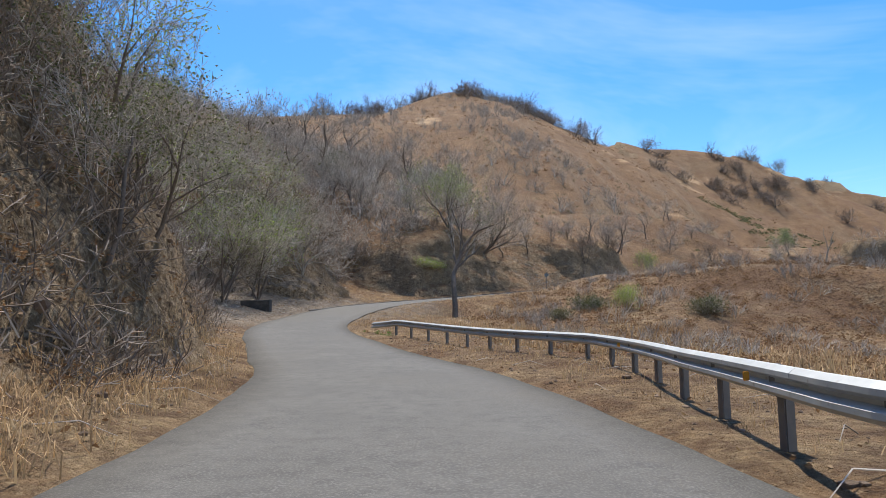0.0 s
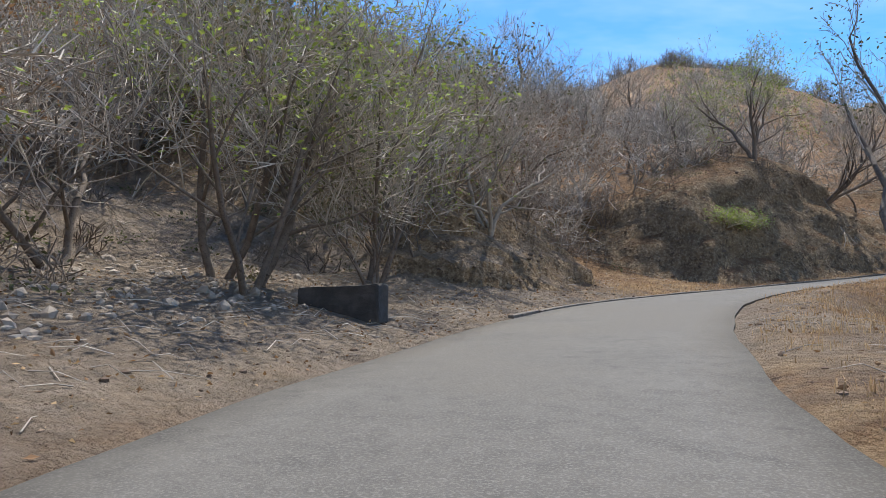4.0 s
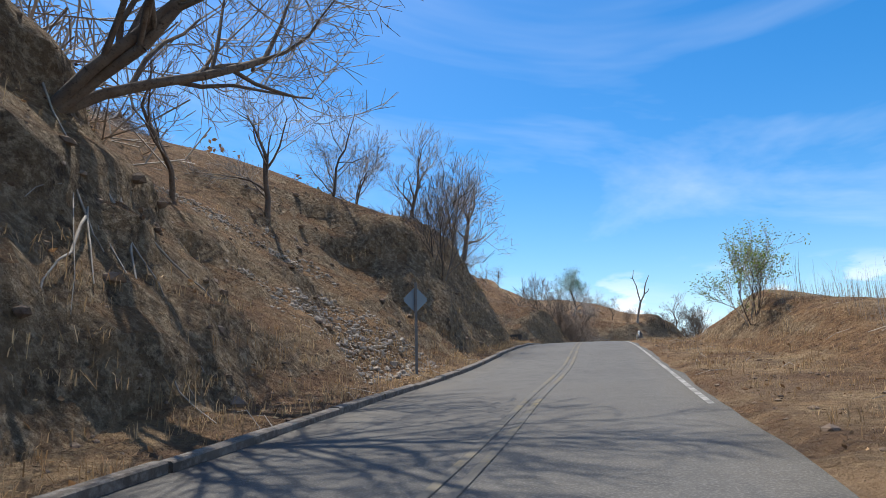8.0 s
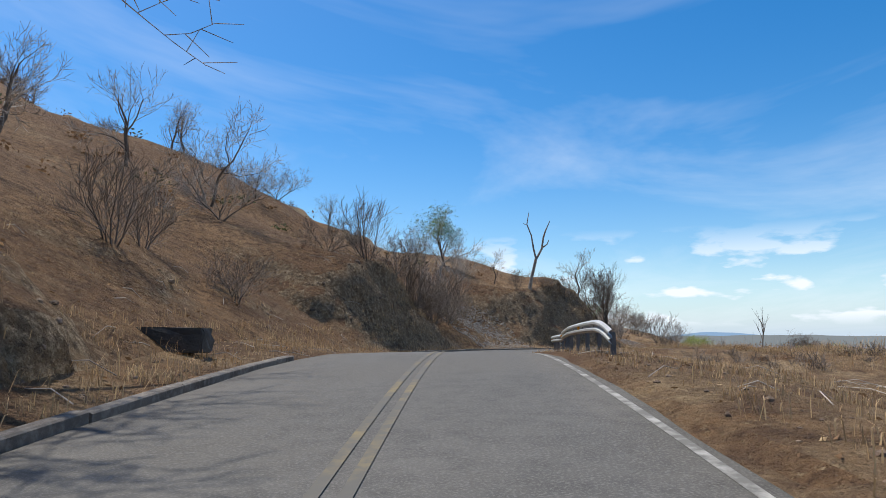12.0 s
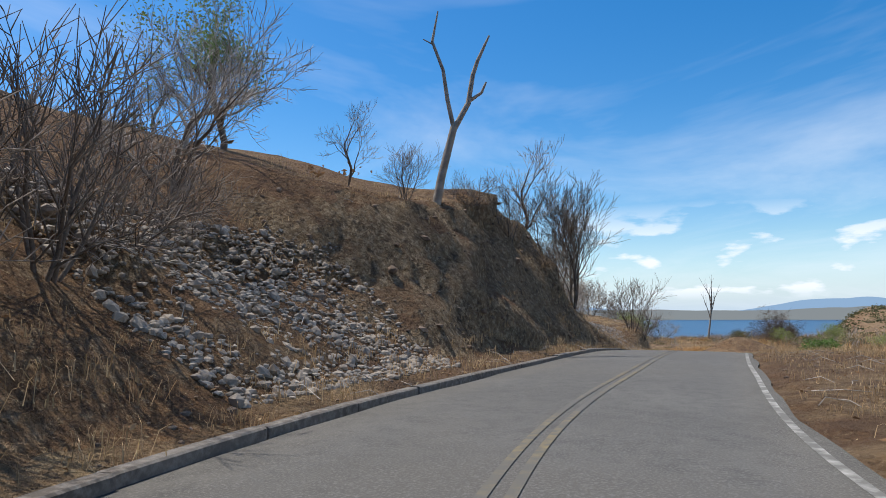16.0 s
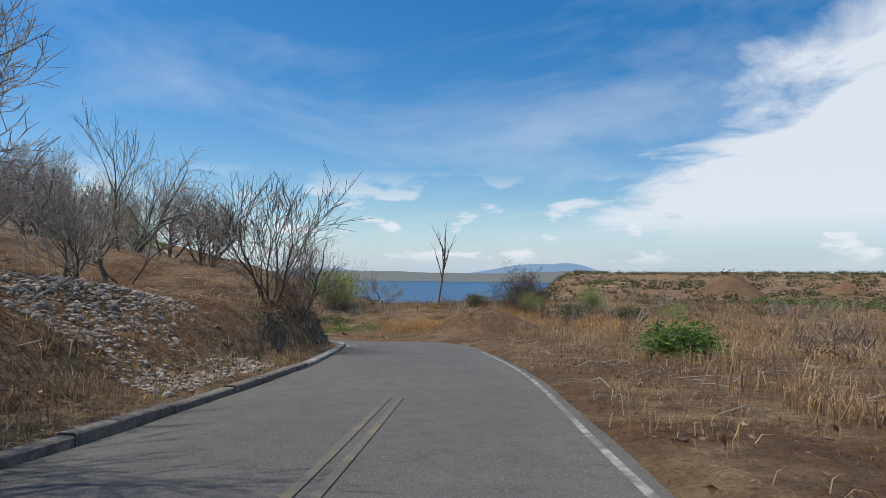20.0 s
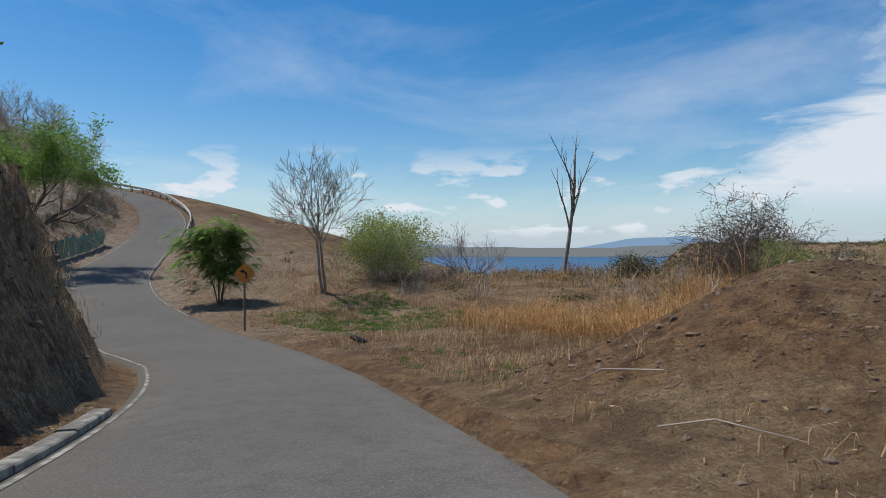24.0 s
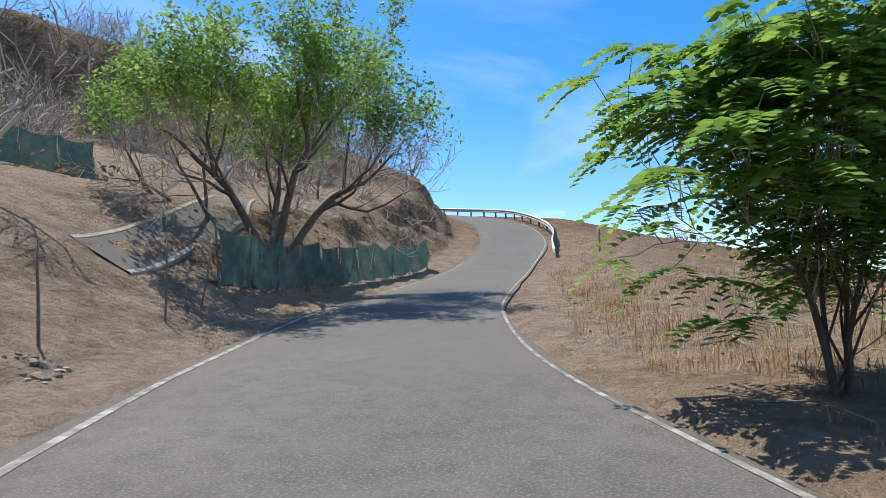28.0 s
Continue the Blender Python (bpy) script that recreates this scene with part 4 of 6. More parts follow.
plant("bare_shrub", SHRUB[0], 23.8, 106.2, 40, 1.45, "tall leafless shrub with many thin stems on the cut", "shrub", "leafless shrubs")
bare(59, 164, 3, 0.8)
for i, (x, y, k) in enumerate([(-24.1, 124.1, 1.7), (-37.2, 140, 1.9), (-38.4, 121.3, 1.6), (3.4, 142, 1.8), (-25.4, 112, 1.5), (-41.7, 113.1, 1.5), (-15, 128, 1.7), (-30, 131, 1.8), (-8, 150, 2.1), (-20, 148, 2.0), (-33, 104, 1.4), (-18, 106, 1.3)]):
    plant("hillside_tree", BARE[(i * 2) % 5], x, y, i * 73, k, "tall pale leafless tree on the wooded slope", "tree", "slope wood")
for i, (x, y, k) in enumerate([(166.8, 205.1, 0.9), (172.2, 203.1, 0.95), (175.5, 201.5, 0.95), (178, 200, 0.9), (180.5, 198, 0.85), (159.5, 207.7, 0.8), (163, 200, 0.8), (170, 197, 0.8)]):
    plant("hilltop_tree", BARE[(i * 3 + 1) % 5], x, y, i * 49, k, "leafless tree on the hill behind the net fence", "tree", "hilltop trees")
bare(57.2, 163, 0, 0.7)
bare(49.2, 137.2, 2, 0.6)
bent = tree_meshes("bent", 112, 8, 0.11, 3, limbs=3, spread=0.5, lean=(0.5, -0.4), gnarl=0.2, droop=1.5)
plant("bent_tree", bent, 124, 152, 0, 0.9, "thin leafless tree bent over in an arch")
rng_s = np.random.default_rng(5)
for i in range(34):
    x, y = rng_s.uniform(106, 140), rng_s.uniform(145, 172)
    if y - 145 < 0.55 * (x - 118) + 2 and x > 118:
        continue
    plant("thin_tree", THIN[i % 2] if i % 3 else BARE[i % 5], x, y, i * 51, rng_s.uniform(0.6, 1.0), "thin leafless tree in the grove above the bend", "tree", "grove of thin trees")
for i in range(92):
    x, y = rng_s.uniform(-40, -12), rng_s.uniform(26, 108)
    s_, d_ = nearest(np.array([x]), np.array([y]))
    if d_[0] < 8.5:
        continue
    src = (BARE[:2] + TINTED + TINTED)[i % 8]
    plant("slope_tree", src, x, y, i * 67, rng_s.uniform(1.0, 1.6), "leafless or thinly leaved tree on the steep slope", "tree", "slope wood")
for i, (s_, d_, k_) in enumerate([(281, 8.5, 0.7), (284, 10, 0.8), (287, 9, 0.75), (290, 12, 0.8), (279, 11, 0.7), (293, 15, 0.8), (276, 9.5, 0.6), (288, 14, 0.9)]):
    x, y = on_road(s_, d_)[:2]
    plant("bank_edge_tree", (TINTED + BARE)[(i * 3) % 8], x, y, i * 59, k_, "thin tree on top of the shaded cut", "tree", "trees over the cut")
for i in range(16):
    x, y = rng_s.uniform(-15, -7.5), rng_s.uniform(14, 44)
    s_, d_ = nearest(np.array([x]), np.array([y]))
    if d_[0] < 6.0:
        continue
    plant("bank_tree", TINTED[i % 2], x, y, i * 83, rng_s.uniform(0.7, 1.0), "thinly leaved tree rooted in the earth bank", "tree", "bank trees")
# low slanting trees at the foot of the slope beside the gravel verge
for i, (x, y, k) in enumerate([(-16.5, 57, 0.8), (-18, 60, 0.9), (-19, 54, 1.0), (-17, 63, 0.8), (-22, 50, 1.1)]):
    plant("verge_tree", (TINTED + BARE)[(i * 3) % 8], x, y, i * 61, k, "crooked thin tree beside the gravel verge", "tree", "verge trees")


def leafy_bush(name, seed, h, w, leaf, count, size, per=5):
    rng = np.random.default_rng(seed)
    segs, tips = grow(rng, h, 0.045, 3, spread=0.6, limbs=5, clear=0.05, stems=7)
    v, q = tubes([(*s[:6], max(s[6], 0.006), max(s[7], 0.004)) for lv in segs for s in lv], 3)
    lv, lf = leaf_cloud(rng, tips, per, size, 0.22)
    return [("stem_tangle", mesh_from(name + "_stems", v * [w / h, w / h, 1], [q], MAT_TWIG)), ("foliage", mesh_from(name + "_foliage", lv * [w / h, w / h, 1], [lf], leaf))]


BUSH_Y = leafy_bush("ybush", 201, 4.6, 4.6, MAT_LEAF_YELLOW, 1, 0.13, 5)
BUSH_M = leafy_bush("mbush", 204, 1.5, 2.6, MAT_LEAF_YELLOW, 1, 0.10, 2)
BUSH_G = leafy_bush("gbush", 202, 1.5, 2.0, MAT_LEAF, 1, 0.14, 3)
BUSH_O = leafy_bush("obush", 203, 2.2, 2.6, MAT_LEAF_OLIVE, 1, 0.13, 3)
for i, (x, y, k) in enumerate([(160.8, 154.6, 1.05), (163.2, 154.0, 1.05), (158.9, 153.6, 0.9), (165.5, 155.5, 1.1)]):
    plant("yellow_green_bush", BUSH_Y, x, y, i * 95, k, "tall yellow-green leafy bush at the bend", "bush", "tall bushes")
plant("green_shrub", BUSH_G, 115.6, 128.6, 0, 0.85, "low vivid green shrub in dry grass", "bush")
plant("green_shrub", BUSH_G, 117.2, 128.1, 90, 0.7, "low vivid green shrub in dry grass", "bush")
plant("mound_bush", BUSH_M, -2.6, 84.6, 0, 0.95, "yellowish low bush growing on the mound face", "bush")
plant("mound_bush", BUSH_M, -1.0, 86.0, 60, 0.8, "yellowish low bush growing on the mound face", "bush")
plant("sapling", tree_meshes("sapling", 113, 4.2, 0.035, 3, leaf=MAT_LEAF_YELLOW, per=8, size=0.075, lspread=0.09, thin=0.006, limbs=5, spread=0.32, stems=5, clear=0.3, flare=0.38), 30.3, 94.0, 10, 1.05, "slender light green sapling on the roadside mound", "sapling")
for i, (x, y, k) in enumerate([(155, 133.5, 1.0), (150, 130, 0.9), (146, 126, 0.8), (158, 128, 1.1), (168, 140, 1.0), (172, 134, 1.2), (140, 124, 0.7), (181, 150, 1.0), (12.5, 55, 1.0), (15, 52, 0.9), (20, 48, 0.9), (9, 49, 0.6)]):
    plant("scrub_bush", BUSH_O if i % 3 else BUSH_Y, x, y, i * 41, k if i % 3 else k * 0.6, "olive scrub bush among dry grass", "bush", "scrub bushes")


def pinnate_tree(seed):
    """A young tree whose long leaves carry pairs of leaflets."""
    rng = np.random.default_rng(seed)
    segs, tips = grow(rng, 5.0, 0.055, 3, spread=0.62, limbs=5, clear=0.12, stems=4, gnarl=0.16, flare=0.75)
    segs, tips = fitted(segs, tips, 1.95, 4.3)
    v, q = tubes(segs[0] + segs[1], 6)
    v2, q2 = tubes([(*s[:6], max(s[6], 0.008), max(s[7], 0.005)) for lv in segs[2:] for s in lv], 3)
    verts, faces = [], []
    for p, d in tips:
        for _ in range(3):
            a = math.atan2(p[1], p[0]) + rng.normal(0, 1.0)
            r = np.array([math.cos(a), math.sin(a), rng.uniform(-0.30, 0.40)])
            side = np.cross(r, [0, 0, 1.0])
            side /= np.linalg.norm(side)
            length = rng.uniform(0.38, 0.72)
            for k in range(1, 9):
                u = k / 8
                c = p + r * length * u + np.array([0, 0, -0.55 * u * u * length])
                for sg in (-1, 1):
                    w = side * sg + r * 0.35 - np.array([0, 0, 0.30])
                    w /= np.linalg.norm(w)
                    ll = 0.17 * (1 - 0.35 * abs(u - 0.5)) * rng.uniform(0.85, 1.15)
                    n0 = len(verts)
                    verts += [c, c + w * ll * 0.45 + r * 0.045, c + w * ll, c + w * ll * 0.45 - r * 0.045]
                    faces += [(n0, n0 + 1, n0 + 2), (n0, n0 + 2, n0 + 3)]
    return [("trunk", mesh_from("pin_trunk", v, [q], MAT_BARK, True)), ("crown", mesh_from("pin_crown", v2, [q2], MAT_TWIG)), ("foliage", mesh_from("pin_leaf", np.array(verts), [np.array(faces)], MAT_LEAF_BRIGHT))]


plant("young_leafy_tree", pinnate_tree(301), 154.2, 160.7, 40, 1.0, "young green tree with long feathery leaves beside the road")


# ---- road furniture ----
strip("centre_line", "worn yellow centre line", 112, 246, 0.11, 0.10, 0.030, MAT_YELLOW)
strip("centre_line", "worn yellow centre line", 112, 246, -0.11, 0.10, 0.030, MAT_YELLOW)
strip("edge_line", "faded white edge line", 138, 258, -HALF + 0.22, 0.11, -0.018, MAT_WHITE)
strip("edge_line", "faded white edge line", 298, 345, -HALF + 0.2, 0.11, -0.016, MAT_WHITE)
strip("edge_line", "faded white edge line", 262, 330, HALF - 0.20, 0.10, -0.016, MAT_WHITE)


def kerb_run(name, label, s0, s1, d, w, h, mat, piece=1.5):
    """A run of kerb stones, one by one, with joints."""
    root = tagged(new(name), label, "kerb", kind="structure")
    k = 0
    s = s0
    rng = np.random.default_rng(int(s0))
    while s < s1:
        e = min(s + piece, s1) - 0.03
        j = rng.uniform(-0.02, 0.02)
        lift = rng.uniform(-0.02, 0.015)
        a = [on_road(np.array([u]), np.array([d + j + o]), z)[0] for u in (s, (s + e) / 2, e) for o, z in ((-w / 2, -0.25), (-w / 2, h + lift - 0.02), (-w / 2 + 0.03, h + lift), (w / 2 - 0.03, h + lift), (w / 2, h + lift - 0.02), (w / 2, -0.25))]
        f = []
        for seg in (0, 6):
            f += [(seg + i, seg + i + 1, seg + i + 7, seg + i + 6) for i in range(5)]
        me = mesh_from(name, a, [np.array(f), np.array([[0, 1, 4, 5], [1, 2, 3, 4], [12, 13, 16, 17], [13, 14, 15, 16]])], mat)
        part("kerb_stone", me, root)
        s += piece
        k += 1
    return root


kerb_run("kerb", "dusty concrete gutter kerb along the cut", 98, 122, HALF + 0.16, 0.20, 0.05, MAT_KERB, 2.2)
kerb_run("kerb", "dusty concrete gutter kerb along the cut", 122, 176, HALF + 0.16, 0.22, 0.08, MAT_KERB, 2.2)
kerb_run("kerb", "dusty concrete gutter kerb along the cut", 196, 252, HALF + 0.16, 0.22, 0.09, MAT_KERB, 2.2)
kerb_run("kerb", "white painted kerb round the inside of the bend", 252, 276, HALF + 0.12, 0.26, 0.07, MAT_WHITE, 2.0)




def place(ob, x, y, z, rz=0.0, rx=0.0, ry=0.0):
    ob.matrix_world = pose(x, y, z, rx, ry, rz)
    return ob


W_PROFILE = [(0.0, -0.165), (0.015, -0.16), (0.085, -0.11), (0.085, -0.06), (0.0, -0.018), (0.0, 0.018), (0.085, 0.06), (0.085, 0.11), (0.015, 0.16), (0.0, 0.165)]


def guardrail(s0, s1, d, flare0, flare1, label, spacing=2.0, top=0.62, line=None):
    """W-beam rail with posts; the ends turn away from the road."""
    root = tagged(new("guardrail"), label, "guardrail")

    def off(s):
        if line:
            return float(np.interp(s, *zip(*line)))
        return d - flare0 * max(0, 1 - (s - s0) / 4.0) ** 2 - flare1 * max(0, 1 - (s1 - s) / 4.0) ** 2

    def dip(s):
        return -0.25 * max(0, 1 - (s - s0) / 2.5) ** 2 * (flare0 > 0) - 0.25 * max(0, 1 - (s1 - s) / 2.5) ** 2 * (flare1 > 0)

    n = int((s1 - s0) / 4.0) + 1
    for k in range(n):
        a, b = s0 + k * 4.0, min(s0 + k * 4.0 + 4.06, s1)
        if b - a < 0.3:
            break
        v, f = [], []
        cols = np.linspace(a, b, 7)
        for s in cols:
            for o, z in W_PROFILE:
                v.append(on_road(np.array([s]), np.array([off(s) + o + 0.004 * (k % 2)]), top + z + dip(s))[0])
        m = len(W_PROFILE)
        for i in range(6):
            f += [(i * m + j, i * m + j + 1, (i + 1) * m + j + 1, (i + 1) * m + j) for j in range(m - 1)]
        me = mesh_from("beam", v, [np.array(f)], MAT_STEEL, False)
        ob = part("beam", me, root, "galvanised W-shaped beam")
        md = ob.modifiers.new("thick", "SOLIDIFY")
        md.thickness = 0.004
    post = box_mesh("post", 0.11, 0.14, 1.3, MAT_STEEL_DARK, 0.012)
    block = box_mesh("spacer", 0.09, 0.13, 0.32, MAT_STEEL_DARK, 0.01)
    lens = box_mesh("reflector", 0.03, 0.07, 0.10, MAT_REFLECTOR, 0.008)
    s = s0 + 0.6
    k = 0
    while s < s1:
        p = on_road(np.array([s]), np.array([off(s) - 0.12]), 0)[0]
        h = heading(s)
        place(part("post", post, root), p[0], p[1], p[2] - 0.58 + dip(s), h)
        q = on_road(np.array([s]), np.array([off(s) - 0.03]), 0)[0]
        place(part("spacer", block, root), q[0], q[1], q[2] + top - 0.16 + dip(s), h)
        if k % 4 == 2:
            q = on_road(np.array([s + 0.4]), np.array([off(s) + 0.06]), 0)[0]
            place(part("reflector", lens, root, "amber reflector"), q[0], q[1], q[2] + top - 0.05, h + 90)
        s += spacing
        k += 1
    return root


guardrail(34, 76, 0, 0, 0.5, "galvanised steel guardrail along the drop by the bend", 2.0, 0.74,
          [(30, -3.3), (45, -3.4), (50, -4.5), (58.3, -6.9), (60, -6.8), (75.2, -4.7), (76.5, -3.4)])
guardrail(176, 206, 0, 0.2, 0.2, "galvanised steel guardrail with amber reflectors above the slope", 2.0, 0.72,
          [(176, -4.1), (184, -4.4), (191.0, -4.95), (192, -4.9), (205.0, -3.2), (206, -3.2)])
guardrail(330, 366, -HALF - 0.45, 0.4, 0.0, "distant steel guardrail on the climbing bend")


def diamond_sign(x, y, face, label, arrow=True, side=0.62, high=1.8, back=None):
    """A warning sign: post, diamond plate, and its black arrow of bars."""
    root = tagged(new("road_sign"), label, "road sign")
    z = ground_at(x, y)
    root.matrix_world = pose(x, y, z, 0, 0, face)
    part("post", box_mesh("sign_post", 0.075, 0.075, high + 0.75, MAT_WOOD if arrow else MAT_STEEL_DARK, 0.008), root).location = (0, 0.03, -0.25)
    bm = bmesh.new()
    bmesh.ops.create_cube(bm, size=1, matrix=Matrix.Diagonal((side, 0.012, side, 1)))
    bmesh.ops.bevel(bm, geom=[e for e in bm.edges if abs(e.verts[0].co.y - e.verts[1].co.y) > 0.005], offset=0.05, segments=3, affect="EDGES")
    plate = part("plate", bm_mesh("plate", bm, MAT_ORANGE if arrow else MAT_TIN), root, "orange diamond plate" if arrow else "bare grey back of a sign plate")
    plate.matrix_local = pose(0, -0.022, high, 0, 45, 0)
    if arrow:
        pts = [(0.07, -0.20), (0.07, -0.06), (0.05, 0.02), (0.0, 0.075), (-0.06, 0.10)]
        v, f = [], []
        for i, (px, pz) in enumerate(pts):
            a, b = pts[max(i - 1, 0)], pts[min(i + 1, len(pts) - 1)]
            t = Vector((b[0] - a[0], b[1] - a[1])).normalized()
            for sg in (-1, 1):
                for yy in (-0.032, -0.0285):
                    v.append((px - t.y * 0.034 * sg, yy, high + pz + t.x * 0.034 * sg))
        for i in range(len(pts) - 1):
            o = i * 4
            f += [(o, o + 2, o + 6, o + 4), (o + 1, o + 5, o + 7, o + 3), (o, o + 4, o + 5, o + 1), (o + 2, o + 3, o + 7, o + 6)]
        part("arrow_shaft", mesh_from("shaft", v, [np.array(f)], MAT_BLACK), plate.parent, "black curved arrow shaft")
        hv = [(x_, yy, high + z_) for yy in (-0.032, -0.0285) for x_, z_ in ((-0.05, 0.19), (-0.05, 0.01), (-0.20, 0.10))]
        part("arrow_head", mesh_from("head", hv, [np.array([[0, 1, 2], [5, 4, 3]]), np.array([[0, 3, 4, 1], [1, 4, 5, 2], [2, 5, 3, 0]])], MAT_BLACK), plate.parent, "black arrow head")
    return root


diamond_sign(147.66, 154.48, heading(286) - 2, "orange diamond curve sign with a black arrow on a brown post", high=2.35)
diamond_sign(15.7, 96.3, heading(138) + 205, "grey back of a diamond road sign on a thin post", arrow=False, high=2.15, side=0.55)


def block_thing(kind, label, x, y, sx, sy, sz, turn, mat, category, sink=0.1):
    root = tagged(new(kind, box_mesh(kind, sx, sy, sz, mat, 0.03, 0.02, 3)), label, category)
    root.matrix_world = pose(x, y, ground_at(x, y) - sink, 0, 0, turn)
    return root


block_thing("culvert_headwall", "dark stained concrete culvert headwall beside the road", -15.4, 52.6, 2.6, 0.45, 0.95, -12, MAT_DARK_CONCRETE, "culvert", 0.3)
block_thing("culvert_headwall", "low concrete culvert block at the foot of the slope", *on_road(np.array([174.0]), np.array([HALF + 2.0]), 0)[0][:2], 1.5, 0.5, 0.5, heading(174), MAT_DARK_CONCRETE, "culvert", 0.1)
block_thing("concrete_block", "small pale concrete drain box on bare ground", 145.5, 171.5, 1.1, 0.7, 0.55, 20, MAT_CONCRETE, "drain box", 0.1)


def tyre(x, y):
    bm = bmesh.new()
    n, m, R, r = 28, 10, 0.24, 0.10
    ring = [[bm.verts.new(((R + r * math.cos(2 * math.pi * j / m)) * math.cos(2 * math.pi * i / n), (R + r * math.cos(2 * math.pi * j / m)) * math.sin(2 * math.pi * i / n), 0.8 * r * math.sin(2 * math.pi * j / m) + 0.09)) for j in range(m)] for i in range(n)]
    for i in range(n):
        for j in range(m):
            bm.faces.new((ring[i][j], ring[(i + 1) % n][j], ring[(i + 1) % n][(j + 1) % m], ring[i][(j + 1) % m]))
    ob = tagged(new("old_tyre", bm_mesh("tyre", bm, MAT_RUBBER, True)), "old black tyre lying in dry grass", "tyre")
    ob.matrix_world = pose(x, y, ground_at(x, y), 20, 15, 0)


tyre(144.2, 147.7)


# ---- fence with green netting, posts and drive ----
def pole(x, y, h, r, lean, root, name="post"):
    rng = np.random.default_rng(int(x * 100 + y * 10))
    p = np.array([x, y, ground_at(x, y) - 0.3])
    segs = []
    for i in range(5):
        q = p + np.array([lean[0] + rng.normal(0, 0.02), lean[1] + rng.normal(0, 0.02), 1.0]) * (h + 0.3) / 5
        segs.append((*p, *q, r * (1 - 0.08 * i), r * (1 - 0.08 * (i + 1))))
        p = q
    v, f = tubes(segs, 6)
    top = len(v) - 6
    return part(name, mesh_from(name, v, [f, np.array([[top, top + 1, top + 2, top + 3], [top, top + 3, top + 4, top + 5]])], MAT_WOOD, True), root)


net_line = [tuple(on_road(s_, d_)[:2]) for s_, d_ in ((311.6, 5.4), (312.8, 5.2), (314.0, 5.0), (315.2, 4.9), (316.5, 4.8), (317.9, 4.7), (319.4, 4.6), (321.0, 4.5), (323.0, 4.4), (325.2, 4.3), (327.6, 4.2))]
fence = tagged(new("net_fence"), "sagging green shade-net fence on rough wooden posts", "fence")
for i, (x, y) in enumerate(net_line):
    pole(x, y, 1.95 - 0.12 * (i % 3), 0.035, (0.06 * ((i % 3) - 1), 0.03), fence)
nl = np.array(net_line)
for i in range(len(nl) - 1):
    cols, rws = 14, 9
    v = []
    for c in range(cols + 1):
        u = c / cols
        x, y = nl[i] * (1 - u) + nl[i + 1] * u
        g = ground_at(x, y)
        sag = 0.22 * math.sin(math.pi * u) * (0.6 + 0.8 * ((i * 37) % 5) / 5)
        for r_ in range(rws + 1):
            w = r_ / rws
            fold = 0.05 * math.sin(9 * u + 5 * w + i) + 0.035 * math.sin(23 * u - 7 * w)
            v.append((x + fold * 0.6, y - 0.05 - fold, g + 0.06 + 0.05 * math.sin(7 * u + i) + w * (1.58 - sag - 0.05 * (i % 3))))
    f = [(c * (rws + 1) + r_, (c + 1) * (rws + 1) + r_, (c + 1) * (rws + 1) + r_ + 1, c * (rws + 1) + r_ + 1) for c in range(cols) for r_ in range(rws)]
    part("net_panel", mesh_from("net", v, [np.array(f)], MAT_NET, True), fence, "dark green shade netting")
def net_run(line_, root, tall):
    pts_ = np.array(line_)
    for i in range(len(pts_) - 1):
        pole(*pts_[i], tall + 0.25, 0.03, (0.02, 0.01), root)
        v = []
        for c in range(11):
            u = c / 10
            x, y = pts_[i] * (1 - u) + pts_[i + 1] * u
            for r_ in range(7):
                w = r_ / 6
                v.append((x + 0.05 * math.sin(8 * u + 4 * w), y - 0.05 * math.sin(11 * u + i), ground_at(x, y) + 0.05 + w * (tall - 0.15 * math.sin(math.pi * u))))
        f = [(c * 7 + r_, c * 7 + 7 + r_, c * 7 + 8 + r_, c * 7 + 1 + r_) for c in range(10) for r_ in range(6)]
        part("net_panel", mesh_from("net", v, [np.array(f)], MAT_NET, True), root, "dark green shade netting")


upper = tagged(new("net_fence"), "faded green shade net strung up on the hillside", "fence")
net_run([(149.5, 190.2), (150.9, 189.0), (152.1, 187.9), (153.2, 186.9)], upper, 1.6)
wire = tagged(new("wire_fence"), "row of thin wooden posts with slack wire", "fence")
wl_pts = [(141.2, 163.6), (143.6, 165.2), (145.6, 166.2), (148.4, 169.8), (151.2, 172.6)]
for i, (x, y) in enumerate(wl_pts):
    pole(x, y, 1.75 - 0.1 * (i % 2), 0.03, (0.04 * (i % 3 - 1), 0.0), wire)
pole(152.2, 173.4, 1.7, 0.03, (0.22, 0.08), wire, "brace")
for hgt in (0.5, 0.95, 1.35):
    segs = []
    for a, b in zip(wl_pts[:-1], wl_pts[1:]):
        for k in range(6):
            u0, u1 = k / 6, (k + 1) / 6
            pt = [(a[0] * (1 - u) + b[0] * u, a[1] * (1 - u) + b[1] * u, (ground_at(*a) * (1 - u) + ground_at(*b) * u) + hgt - 0.12 * math.sin(math.pi * u)) for u in (u0, u1)]
            segs.append((*pt[0], *pt[1], 0.004, 0.004))
    v, f = tubes(segs, 4)
    part("wire", mesh_from("wire", v, [f], MAT_STEEL_DARK), wire)
marker = tagged(new("marker_post"), "short dark marker post in dry grass", "post")
pole(*on_road(np.array([331.0]), np.array([-6.2]), 0)[0][:2], 1.3, 0.08, (0.02, 0), marker)


